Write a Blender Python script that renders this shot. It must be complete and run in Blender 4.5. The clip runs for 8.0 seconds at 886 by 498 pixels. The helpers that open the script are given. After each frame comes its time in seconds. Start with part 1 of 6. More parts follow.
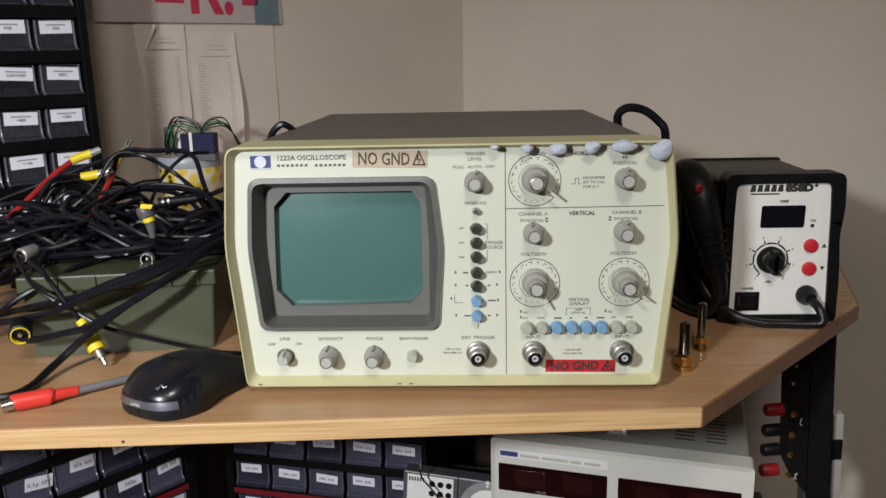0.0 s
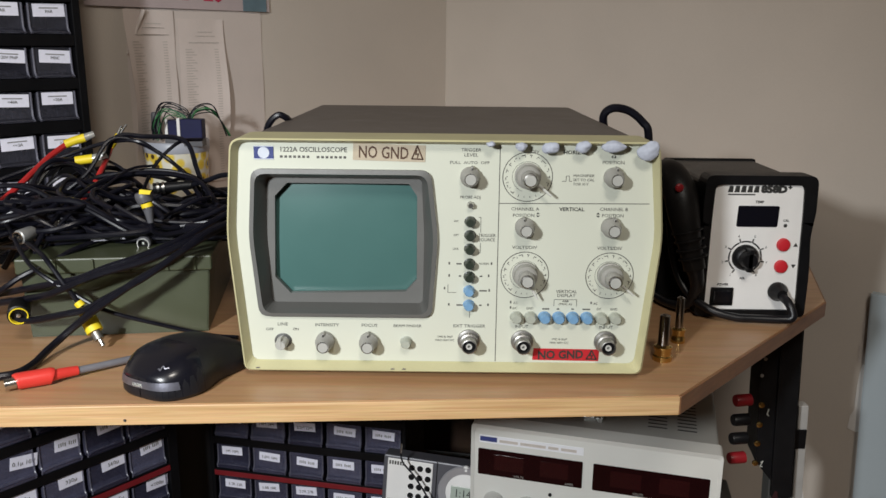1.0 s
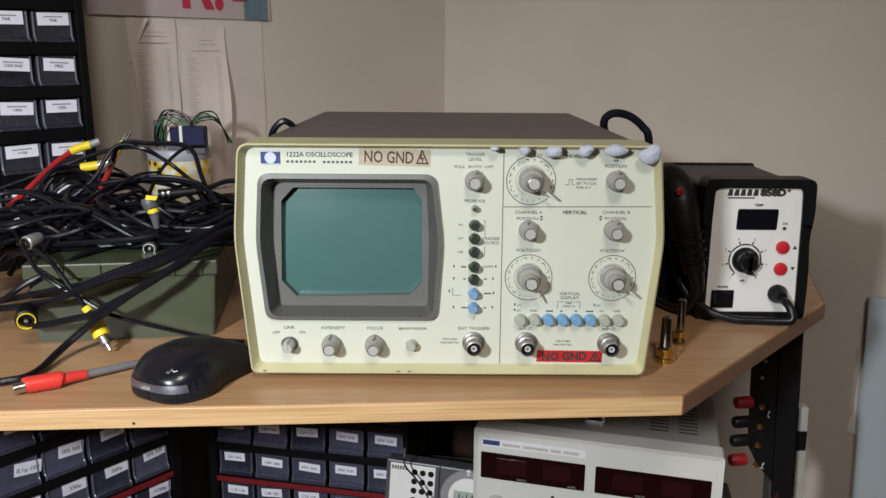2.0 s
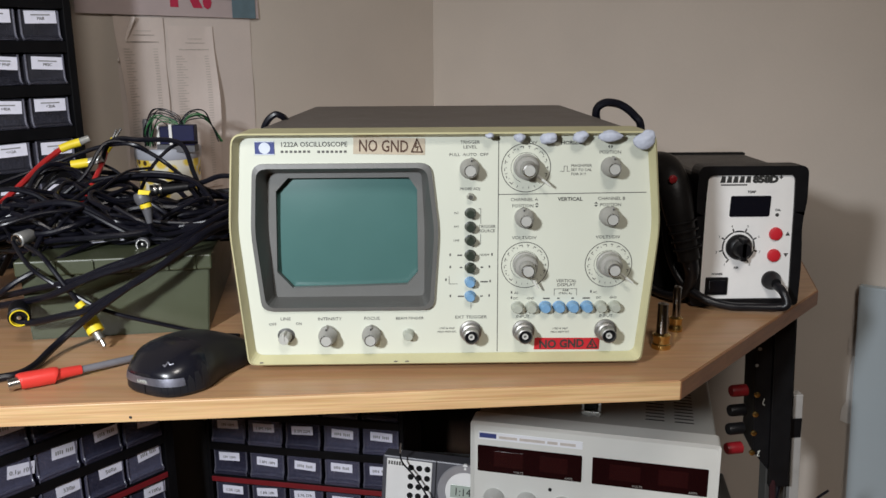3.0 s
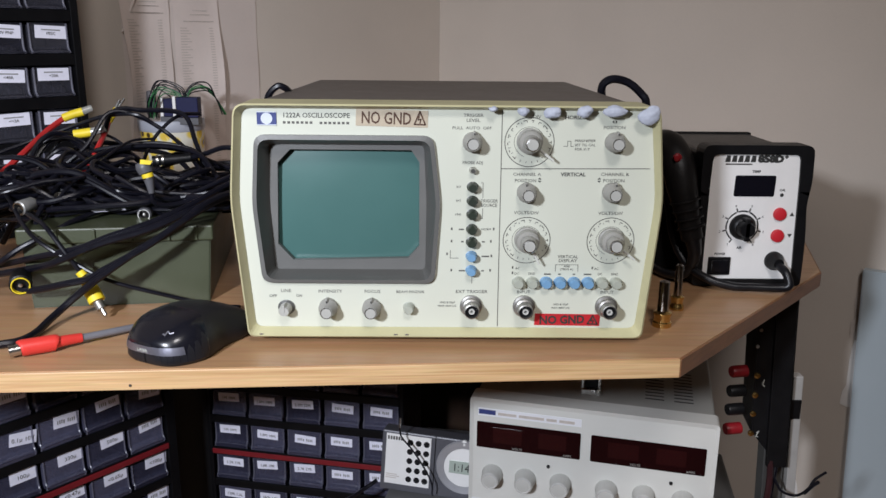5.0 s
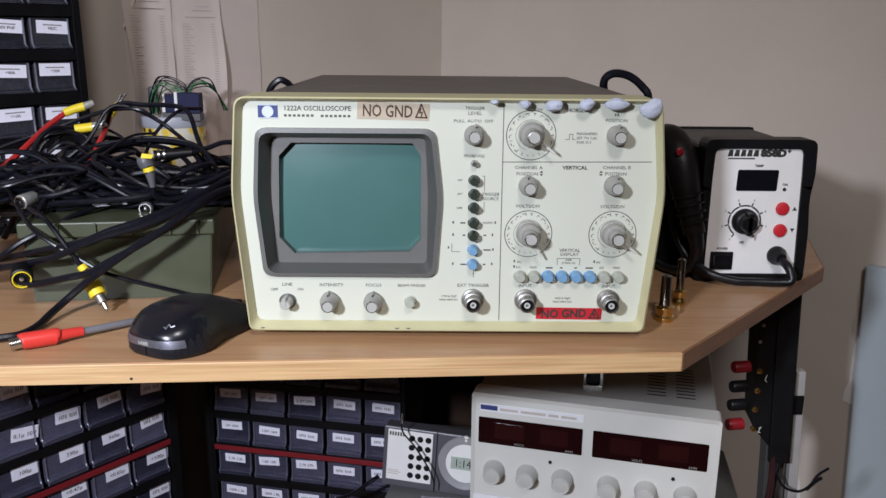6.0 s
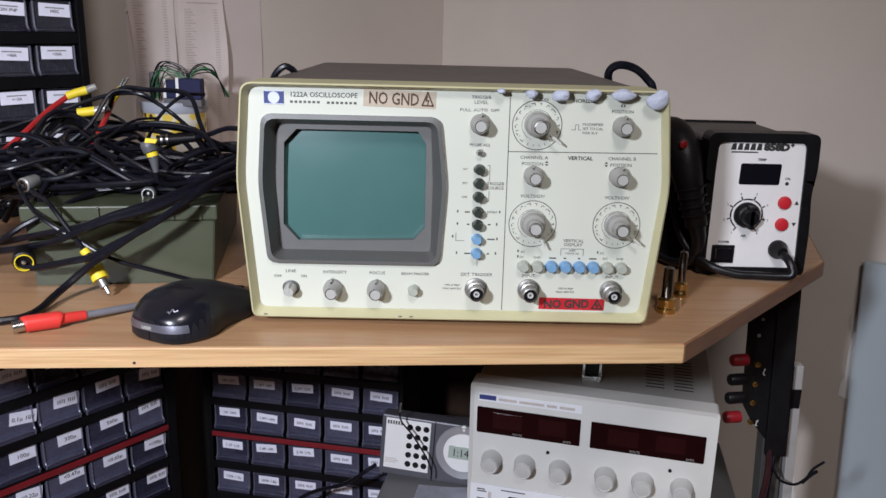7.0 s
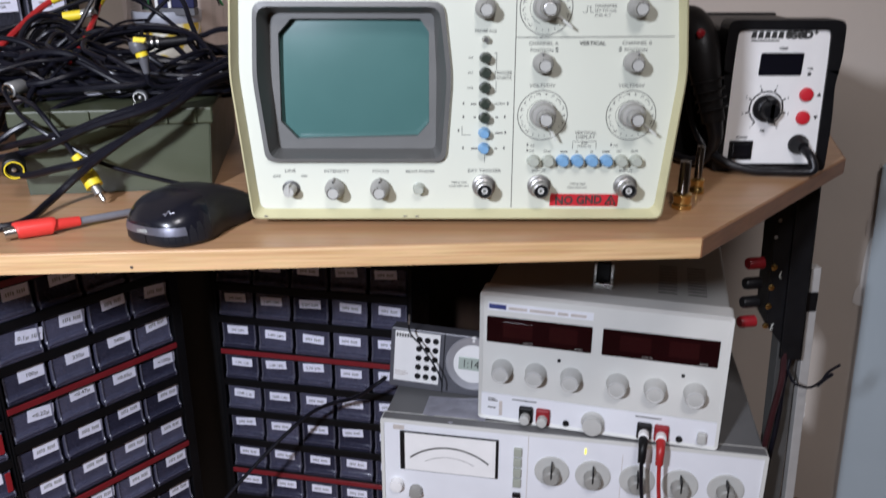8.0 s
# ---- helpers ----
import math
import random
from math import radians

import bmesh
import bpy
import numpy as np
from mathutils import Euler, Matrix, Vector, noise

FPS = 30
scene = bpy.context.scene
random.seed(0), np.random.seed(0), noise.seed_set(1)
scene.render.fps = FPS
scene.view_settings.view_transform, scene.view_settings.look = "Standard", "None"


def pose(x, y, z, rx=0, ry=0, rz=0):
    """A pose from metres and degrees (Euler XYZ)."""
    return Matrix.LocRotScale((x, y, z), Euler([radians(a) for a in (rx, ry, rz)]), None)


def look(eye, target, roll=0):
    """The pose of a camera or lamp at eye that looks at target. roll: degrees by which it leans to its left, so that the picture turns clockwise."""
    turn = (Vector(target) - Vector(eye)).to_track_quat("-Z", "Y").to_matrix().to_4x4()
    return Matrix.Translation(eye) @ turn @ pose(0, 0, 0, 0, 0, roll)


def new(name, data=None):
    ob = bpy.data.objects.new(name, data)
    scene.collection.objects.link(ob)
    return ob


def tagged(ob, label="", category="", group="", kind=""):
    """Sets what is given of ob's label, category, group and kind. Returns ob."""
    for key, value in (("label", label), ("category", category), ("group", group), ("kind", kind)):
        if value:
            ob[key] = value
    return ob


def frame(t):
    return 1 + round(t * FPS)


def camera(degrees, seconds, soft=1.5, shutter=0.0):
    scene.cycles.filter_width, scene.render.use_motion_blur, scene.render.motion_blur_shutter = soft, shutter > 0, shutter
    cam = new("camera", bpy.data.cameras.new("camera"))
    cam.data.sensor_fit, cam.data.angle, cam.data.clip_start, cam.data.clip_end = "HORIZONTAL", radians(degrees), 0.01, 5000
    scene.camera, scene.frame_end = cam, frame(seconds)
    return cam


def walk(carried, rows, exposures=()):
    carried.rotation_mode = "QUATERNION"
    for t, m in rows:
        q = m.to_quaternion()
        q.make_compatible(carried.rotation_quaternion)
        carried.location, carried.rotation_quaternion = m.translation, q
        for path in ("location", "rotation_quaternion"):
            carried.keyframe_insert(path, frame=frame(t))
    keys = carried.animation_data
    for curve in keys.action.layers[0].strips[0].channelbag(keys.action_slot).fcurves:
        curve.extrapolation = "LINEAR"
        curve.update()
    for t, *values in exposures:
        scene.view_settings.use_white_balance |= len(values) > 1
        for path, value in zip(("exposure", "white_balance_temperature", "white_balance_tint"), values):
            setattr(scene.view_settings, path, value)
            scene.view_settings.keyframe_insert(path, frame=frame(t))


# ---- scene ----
cam = camera(56.8, 8.0, shutter=0.5)
PATH = [
    (0, (0.019, -0.596, 1.007), (-0.058, 1.347, 0.538), -1.2),
    (0.5, (0.002, -0.614, 1.011), (-0.039, 1.325, 0.523), 0.6),
    (1, (0.0, -0.621, 1.015), (-0.002, 1.317, 0.52), 0.6),
    (2.5, (-0.01, -0.631, 1.009), (0.002, 1.313, 0.54), 0.2),
    (3, (-0.012, -0.631, 1.002), (0.021, 1.313, 0.533), -0.3),
    (3.5, (-0.009, -0.631, 0.998), (0.014, 1.306, 0.5), -0.1),
    (4, (-0.008, -0.635, 0.995), (0.024, 1.3, 0.489), 0.1),
    (4.5, (-0.01, -0.631, 0.998), (0.016, 1.303, 0.487), 0.5),
    (6, (-0.009, -0.63, 0.992), (0.008, 1.302, 0.474), 0.5),
    (6.5, (-0.016, -0.632, 0.993), (0.011, 1.3, 0.475), 1.2),
    (7, (-0.016, -0.631, 0.99), (0.013, 1.295, 0.452), 1.4),
    (7.3, (-0.016, -0.631, 0.986), (0.017, 1.294, 0.441), 1.5),
    (7.5, (-0.015, -0.626, 0.98), (0.007, 1.288, 0.397), 1.4),
    (7.7, (-0.016, -0.620, 0.972), (0.007, 1.277, 0.333), 1.3),
    (8, (-0.015, -0.613, 0.959), (-0.002, 1.259, 0.255), 0.1),
]
walk(cam, [(t, look(eye, target, roll)) for t, eye, target, roll in PATH],
     [(0.0, -0.17, 6560, 10), (1.0, -0.13, 6500, 10), (3.5, -0.10, 6280, 12), (6.0, -0.08, 5990, 16), (7.0, -0.05, 5980, 17), (8.0, 0.03, 5880, 17)])

# ---- light ----
world = bpy.data.worlds.new("world")
scene.world = world
world.use_nodes = True
world.node_tree.nodes["Background"].inputs[0].default_value = (0.55, 0.6, 0.7, 1)
world.node_tree.nodes["Background"].inputs[1].default_value = 0.03


def area_lamp(name, m, size, power, color):
    data = bpy.data.lights.new(name, "AREA")
    data.shape, data.size, data.energy, data.color = "DISK", size, power, color
    ob = new(name, data)
    ob.matrix_world = m
    return ob


def spot_lamp(name, m, radius, power, color, cone):
    data = bpy.data.lights.new(name, "SPOT")
    data.spot_size, data.spot_blend = radians(cone), 1.0
    data.shadow_soft_size, data.energy, data.color = radius, power, color
    ob = new(name, data)
    ob.matrix_world = m
    return ob


spot_lamp("work_lamp", look((-0.53, -1.05, 1.25), (-0.27, 0.3, 0.37)), 0.045, 84.0, (0.93, 0.963, 0.98), 86)
area_lamp("ceiling_lamp", look((0.15, -1.38, 2.1), (0.15, 0.4, 0.7)), 0.38, 14.4, (1.0, 0.935, 0.85))


# ---- materials ----
def mat(name, color, rough=0.5, metal=0.0, var=0.12, scale=60.0, bump=0.1, fine=700.0, coat=0.0, trans=0.0, dirt=0.0, spec=0.5):
    m = bpy.data.materials.new(name)
    m.use_nodes = True
    t = m.node_tree
    b = t.nodes["Principled BSDF"]
    b.inputs["Metallic"].default_value = metal
    b.inputs["Coat Weight"].default_value = coat
    b.inputs["Transmission Weight"].default_value = trans
    b.inputs["Specular IOR Level"].default_value = spec
    co = t.nodes.new("ShaderNodeTexCoord")
    n1 = t.nodes.new("ShaderNodeTexNoise")
    n1.inputs["Scale"].default_value = scale
    n1.inputs["Detail"].default_value = 5
    t.links.new(co.outputs["Object"], n1.inputs["Vector"])
    n2 = t.nodes.new("ShaderNodeTexNoise")
    n2.inputs["Scale"].default_value = fine
    n2.inputs["Detail"].default_value = 2
    t.links.new(co.outputs["Object"], n2.inputs["Vector"])
    ramp = t.nodes.new("ShaderNodeMapRange")
    ramp.inputs[1].default_value, ramp.inputs[2].default_value = 0.3, 0.7
    ramp.inputs[3].default_value, ramp.inputs[4].default_value = 1 - var, 1 + var
    t.links.new(n1.outputs["Fac"], ramp.inputs[0])
    ramp2 = t.nodes.new("ShaderNodeMapRange")
    ramp2.inputs[3].default_value, ramp2.inputs[4].default_value = 1 - var * 0.5, 1 + var * 0.5
    t.links.new(n2.outputs["Fac"], ramp2.inputs[0])
    mul = t.nodes.new("ShaderNodeMath")
    mul.operation = "MULTIPLY"
    t.links.new(ramp.outputs[0], mul.inputs[0])
    t.links.new(ramp2.outputs[0], mul.inputs[1])
    mix = t.nodes.new("ShaderNodeVectorMath")
    mix.operation = "SCALE"
    mix.inputs[0].default_value = color
    t.links.new(mul.outputs[0], mix.inputs["Scale"])
    last = mix.outputs[0]
    if dirt:
        n3 = t.nodes.new("ShaderNodeTexNoise")
        n3.inputs["Scale"].default_value = scale * 0.35
        n3.inputs["Detail"].default_value = 8
        n3.inputs["Roughness"].default_value = 0.7
        t.links.new(co.outputs["Object"], n3.inputs["Vector"])
        r3 = t.nodes.new("ShaderNodeMapRange")
        r3.inputs[1].default_value, r3.inputs[2].default_value = 0.55, 0.8
        r3.inputs[4].default_value = dirt
        t.links.new(n3.outputs["Fac"], r3.inputs[0])
        dm = t.nodes.new("ShaderNodeMix")
        dm.data_type = "RGBA"
        t.links.new(r3.outputs[0], dm.inputs[0])
        t.links.new(last, dm.inputs[6])
        dm.inputs[7].default_value = (color[0] * 0.45, color[1] * 0.4, color[2] * 0.32, 1)
        last = dm.outputs[2]
    t.links.new(last, b.inputs["Base Color"])
    rr = t.nodes.new("ShaderNodeMapRange")
    rr.inputs[3].default_value, rr.inputs[4].default_value = max(0.02, rough * 0.8), min(1, rough * 1.2)
    t.links.new(n1.outputs["Fac"], rr.inputs[0])
    t.links.new(rr.outputs[0], b.inputs["Roughness"])
    if bump:
        bp = t.nodes.new("ShaderNodeBump")
        bp.inputs["Strength"].default_value = bump
        bp.inputs["Distance"].default_value = 0.0006
        t.links.new(n2.outputs["Fac"], bp.inputs["Height"])
        t.links.new(bp.outputs[0], b.inputs["Normal"])
    return m


def wood(name, light, dark, stretch, rough=0.38):
    m = mat(name, light, rough, 0, 0.05, 9, 0.12, 300)
    t = m.node_tree
    b = t.nodes["Principled BSDF"]
    co = t.nodes.new("ShaderNodeTexCoord")
    mp = t.nodes.new("ShaderNodeMapping")
    mp.inputs["Scale"].default_value = stretch
    t.links.new(co.outputs["Object"], mp.inputs["Vector"])
    n = t.nodes.new("ShaderNodeTexNoise")
    n.inputs["Scale"].default_value, n.inputs["Detail"].default_value, n.inputs["Distortion"].default_value = 3.2, 8, 0.6
    t.links.new(mp.outputs[0], n.inputs["Vector"])
    ramp = t.nodes.new("ShaderNodeValToRGB")
    ramp.color_ramp.elements[0].position, ramp.color_ramp.elements[0].color = 0.33, (*dark, 1)
    ramp.color_ramp.elements[1].position, ramp.color_ramp.elements[1].color = 0.62, (*light, 1)
    t.links.new(n.outputs["Fac"], ramp.inputs[0])
    n2 = t.nodes.new("ShaderNodeTexNoise")
    n2.inputs["Scale"].default_value = 14
    t.links.new(mp.outputs[0], n2.inputs["Vector"])
    mx = t.nodes.new("ShaderNodeMix")
    mx.data_type, mx.blend_type = "RGBA", "MULTIPLY"
    mx.inputs[0].default_value = 0.25
    t.links.new(ramp.outputs[0], mx.inputs[6])
    t.links.new(n2.outputs["Color"], mx.inputs[7])
    t.links.new(mx.outputs[2], b.inputs["Base Color"])
    return m


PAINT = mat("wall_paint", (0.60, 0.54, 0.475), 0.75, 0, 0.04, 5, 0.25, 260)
# for the unseen walls and ceiling: assumed dark so that little light bounces back
UNSEEN_DARK = mat("dim_unseen_walls", (0.16, 0.14, 0.12), 0.8, 0, 0.05, 5, 0.2, 260)
MATTBLACK = mat("matt_black_plastic", (0.004, 0.004, 0.0045), 0.6, 0, 0.1, 60, 0.2, 900, spec=0.15)
CASEDARK = mat("dark_grey_case", (0.15, 0.15, 0.15), 0.5, 0, 0.06, 30, 0.3, 900)
PLASTER = mat("bare_plaster", (0.8, 0.78, 0.75), 0.85, 0, 0.06, 30, 0.3, 300)
DESK_TOP = wood("desk_laminate", (0.52, 0.305, 0.16), (0.44, 0.245, 0.12), (2.2, 30, 30))
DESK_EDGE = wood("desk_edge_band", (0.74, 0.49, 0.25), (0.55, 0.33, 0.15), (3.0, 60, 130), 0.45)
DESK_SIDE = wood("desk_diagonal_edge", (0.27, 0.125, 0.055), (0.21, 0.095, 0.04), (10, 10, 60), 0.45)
FLOORWOOD = wood("floor_boards", (0.3, 0.18, 0.1), (0.2, 0.11, 0.06), (8, 1, 1), 0.5)
PANEL = mat("cream_panel", (0.585, 0.602, 0.512), 0.42, 0, 0.015, 12, 0.05, 900)
TRIM = mat("yellowed_trim", (0.50, 0.47, 0.275), 0.45, 0, 0.06, 25, 0.1, 500, dirt=0.25)
COVER = mat("brown_grey_cover", (0.115, 0.10, 0.09), 0.5, 0, 0.06, 40, 0.5, 900)
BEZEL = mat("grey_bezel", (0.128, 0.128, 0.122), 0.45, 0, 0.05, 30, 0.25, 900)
# darker bezel grey: shade of the recessed slopes, also the dark switch ring
BEZEL_DARK = mat("bezel_shade_and_dark_ring", (0.085, 0.085, 0.08), 0.38, 0, 0.05, 30, 0.25, 900)
KNOB = mat("grey_knob", (0.30, 0.295, 0.27), 0.45, 0, 0.05, 80, 0.1, 900)
KNOB_PALE = mat("pale_knob", (0.56, 0.57, 0.52), 0.45, 0, 0.04, 80, 0.1, 900)
BLUE = mat("blue_button", (0.16, 0.31, 0.49), 0.4, 0, 0.06, 80, 0.1, 900)
GREYBTN = mat("grey_button", (0.37, 0.39, 0.33), 0.4, 0, 0.06, 80, 0.1, 900)
DARKBTN = mat("dark_green_button", (0.025, 0.033, 0.024), 0.35, 0, 0.06, 80, 0.1, 900)
CAPGREY = mat("satin_grey_cap", (0.40, 0.40, 0.37), 0.5, 0.0, 0.05, 80, 0.1, 900)
CHROME = mat("chrome", (0.56, 0.55, 0.52), 0.28, 1, 0.05, 80, 0.05, 900)
STEEL = mat("brushed_steel", (0.46, 0.46, 0.45), 0.4, 0.6, 0.1, 60, 0.2, 500)
BRASS = mat("brass", (0.62, 0.42, 0.15), 0.25, 1, 0.12, 90, 0.1, 500)
BLACK = mat("black_plastic", (0.006, 0.006, 0.007), 0.42, 0, 0.15, 60, 0.25, 900, spec=0.3)
BLACKGLOSS = mat("glossy_black_plastic", (0.006, 0.006, 0.008), 0.22, 0, 0.15, 60, 0.05, 900, spec=0.35)
RUBBER = mat("black_cable_rubber", (0.005, 0.005, 0.009), 0.32, 0, 0.2, 90, 0.1, 900, spec=0.32)
GREYCABLE = mat("grey_cable", (0.17, 0.17, 0.19), 0.45, 0, 0.1, 60, 0.1, 900)
REDCABLE = mat("red_cable", (0.40, 0.02, 0.02), 0.4, 0, 0.1, 60, 0.1, 900)
REDPLUG = mat("orange_red_plug", (0.66, 0.042, 0.032), 0.42, 0, 0.06, 60, 0.1, 900)
REDBTN = mat("red_button", (0.58, 0.022, 0.034), 0.4, 0, 0.05, 60, 0.1, 900)
DARKRED = mat("dark_red_plastic", (0.28, 0.012, 0.018), 0.4, 0, 0.1, 60, 0.1, 900)
YELLOW = mat("yellow_tape", (0.78, 0.60, 0.02), 0.5, 0, 0.1, 80, 0.1, 700)
INK = mat("dark_ink", (0.03, 0.03, 0.028), 0.6, 0, 0.1, 80, 0, 900)
INKSOFT = mat("faded_grey_ink", (0.085, 0.082, 0.075), 0.6, 0, 0.1, 80, 0, 900)
MARKER = mat("brown_marker", (0.07, 0.03, 0.015), 0.6, 0, 0.2, 300, 0, 900)
MASKING = mat("aged_masking_tape", (0.46, 0.39, 0.29), 0.6, 0, 0.08, 90, 0.3, 700, dirt=0.3)
REDTAPE = mat("red_tape", (0.46, 0.02, 0.028), 0.35, 0, 0.06, 60, 0.15, 500)
PUTTY = mat("blue_grey_putty", (0.42, 0.45, 0.53), 0.6, 0, 0.1, 160, 0.6, 350)
NAVY = mat("navy_badge", (0.045, 0.06, 0.20), 0.35, 0, 0.05, 80, 0, 900)
SILVER = mat("silver_badge", (0.62, 0.66, 0.74), 0.35, 0.3, 0.05, 80, 0, 900)
PHOSPHOR = mat("green_phosphor_screen", (0.066, 0.150, 0.140), 0.3, 0, 0.05, 14, 0.0, 900, coat=0.6)
WHITEPL = mat("white_plastic", (0.86, 0.85, 0.83), 0.42, 0, 0.03, 40, 0.1, 900)
LABEL = mat("white_paper_label", (0.86, 0.86, 0.98), 0.6, 0, 0.05, 120, 0.1, 700)
PAPER = mat("old_wall_paper_sheet", (0.70, 0.615, 0.57), 0.75, 0, 0.05, 18, 0.3, 300)
PAPER_BACK = mat("white_backing_sheet", (0.65, 0.575, 0.53), 0.75, 0, 0.04, 9, 0.2, 300)
SHADE_GREY = mat("grey_print", (0.55, 0.495, 0.45), 0.75, 0, 0.08, 200, 0, 700)
POSTER = mat("pinkish_poster", (0.50, 0.42, 0.42), 0.7, 0, 0.05, 20, 0.1, 300)
POSTER_RED = mat("magenta_print", (0.50, 0.03, 0.08), 0.6, 0, 0.1, 60, 0, 300)
POSTER_BLUE = mat("blue_grey_print", (0.13, 0.20, 0.24), 0.6, 0, 0.1, 60, 0, 300)
OLIVE = mat("olive_plastic", (0.052, 0.060, 0.032), 0.42, 0, 0.06, 30, 0.2, 700)
PSU_FACE = mat("pale_grey_enamel", (0.67, 0.67, 0.63), 0.42, 0, 0.02, 20, 0.08, 900)
PSU_CASE = mat("grey_case_paint", (0.33, 0.325, 0.30), 0.5, 0, 0.04, 30, 0.3, 900)
PSU_KNOB = mat("light_grey_knob", (0.50, 0.50, 0.47), 0.45, 0, 0.03, 60, 0.1, 900)
REDGLASS = mat("dark_red_window", (0.013, 0.0022, 0.003), 0.12, 0, 0.1, 10, 0, 900, spec=0.25)
BLACKGLASS = mat("black_display_window", (0.006, 0.006, 0.010), 0.12, 0, 0.1, 10, 0, 900)
METER_FACE = mat("instrument_white", (0.80, 0.81, 0.84), 0.4, 0, 0.03, 20, 0.05, 900)
LCD = mat("lcd_grey_green", (0.42, 0.48, 0.42), 0.3, 0, 0.04, 20, 0, 900)


def clear(name, color, rough, seen, tint):
    """Thin clear plastic: a glossy skin of the given colour through which a share of the light passes straight."""
    m = mat(name, color, rough, 0, 0.10, 45, 0.06, 500)
    t = m.node_tree
    tr, mx = t.nodes.new("ShaderNodeBsdfTransparent"), t.nodes.new("ShaderNodeMixShader")
    tr.inputs[0].default_value = (*tint, 1)
    mx.inputs[0].default_value = seen
    t.links.new(t.nodes["Principled BSDF"].outputs[0], mx.inputs[1])
    t.links.new(tr.outputs[0], mx.inputs[2])
    t.links.new(mx.outputs[0], t.nodes["Material Output"].inputs[0])
    return m


DRAWER = clear("clear_plastic", (0.10, 0.10, 0.125), 0.14, 0.62, (0.8, 0.8, 0.86))
DRAWER_FROST = clear("smoky_clear_plastic", (0.145, 0.145, 0.225), 0.24, 0.42, (0.75, 0.75, 0.85))
# upper drawers: the upright edges' highlight is put in as a paler colour
HIGHLIGHT_EDGE = clear("edge_with_painted_highlight", (0.26, 0.26, 0.32), 0.2, 0.5, (0.8, 0.8, 0.86))
DRAWER_EDGE = clear("clear_moulded_edge", (0.20, 0.20, 0.26), 0.26, 0.50, (0.8, 0.8, 0.86))
CABINET = mat("black_cabinet_plastic", (0.005, 0.005, 0.006), 0.42, 0, 0.15, 40, 0.3, 900, spec=0.16)
REDSHELF = mat("red_shelf_edge", (0.20, 0.012, 0.018), 0.4, 0, 0.1, 40, 0.2, 900)
CONTENT = mat("mixed_small_parts", (0.05, 0.05, 0.06), 0.5, 0.2, 0.5, 150, 0.6, 500)
TEAL_DOOR = mat("pale_blue_paint", (0.46, 0.53, 0.57), 0.45, 0, 0.03, 10, 0.1, 400)
NAVYBOX = mat("dark_blue_relay_case", (0.014, 0.016, 0.065), 0.5, 0, 0.1, 60, 0.1, 900, spec=0.2)
GREENWIRE = mat("green_wire", (0.03, 0.16, 0.05), 0.45, 0, 0.1, 60, 0, 900)
GREYPL = mat("grey_plastic", (0.09, 0.09, 0.10), 0.45, 0, 0.1, 60, 0.15, 900)


# ---- building helpers ----
def thing(name, x, y, z, yaw=0.0, label="", category="", group="", kind=""):
    ob = new(name)
    ob.empty_display_size = 0.02
    ob.matrix_world = pose(x, y, z, 0, 0, yaw)
    return tagged(ob, label, category, group, kind)


def part(name, bm, material, parent=None, label="", smooth=False, at=None):
    me = bpy.data.meshes.new(name)
    if smooth:
        for f in bm.faces:
            f.smooth = True
    bmesh.ops.recalc_face_normals(bm, faces=bm.faces)
    bm.to_mesh(me)
    bm.free()
    if smooth:
        me.set_sharp_from_angle(angle=radians(40))
    me.materials.append(material)
    ob = new(name, me)
    if parent:
        ob.parent = parent
    if at is not None:
        ob.matrix_basis = at
    if label:
        ob["label"] = label
    return ob


def share(name, ob, parent, at):
    o = new(name, ob.data)
    o.parent = parent
    o.matrix_basis = at
    return o


def box(x0, x1, y0, y1, z0, z1, bevel=0.0, seg=2, bm=None):
    b = bmesh.new()
    bmesh.ops.create_cube(b, size=1, matrix=Matrix.Translation(((x0 + x1) / 2, (y0 + y1) / 2, (z0 + z1) / 2)) @ Matrix.Diagonal((x1 - x0, y1 - y0, z1 - z0, 1)))
    if bevel:
        bmesh.ops.bevel(b, geom=b.edges[:], offset=bevel, segments=seg, affect="EDGES", profile=0.5)
    return merge(bm, b)


def merge(bm, b):
    if bm is None:
        return b
    me = bpy.data.meshes.new("tmp")
    b.to_mesh(me)
    b.free()
    bm.from_mesh(me)
    bpy.data.meshes.remove(me)
    return bm


def prism(poly, y0, y1, bevel=0.0, bm=None, front=None):
    """A flat shape in x and z, from y0 back to y1; front: another outline for the y0 side."""
    b = bmesh.new()
    a = [b.verts.new((x, y0, z)) for x, z in (front or poly)]
    c = [b.verts.new((x, y1, z)) for x, z in poly]
    n = len(poly)
    b.faces.new(a)
    b.faces.new(c[::-1])
    for i in range(n):
        b.faces.new((a[i], c[i], c[(i + 1) % n], a[(i + 1) % n]))
    if bevel:
        bmesh.ops.bevel(b, geom=[e for e in b.edges if all(v in a for v in e.verts)], offset=bevel, segments=2, affect="EDGES")
    return merge(bm, b)


def ring(outer, inner, y0o, y0i, y1, bm=None):
    """A frame between two outlines of the same count; its front slopes from y0o to y0i, its back lies at y1."""
    b = bmesh.new()
    n = len(outer)
    ao = [b.verts.new((x, y0o, z)) for x, z in outer]
    ai = [b.verts.new((x, y0i, z)) for x, z in inner]
    bo = [b.verts.new((x, y1, z)) for x, z in outer]
    bi = [b.verts.new((x, y1, z)) for x, z in inner]
    for i in range(n):
        j = (i + 1) % n
        b.faces.new((ao[i], ao[j], ai[j], ai[i]))
        b.faces.new((bo[j], bo[i], bi[i], bi[j]))
        b.faces.new((ao[j], ao[i], bo[i], bo[j]))
        b.faces.new((ai[i], ai[j], bi[j], bi[i]))
    return merge(bm, b)


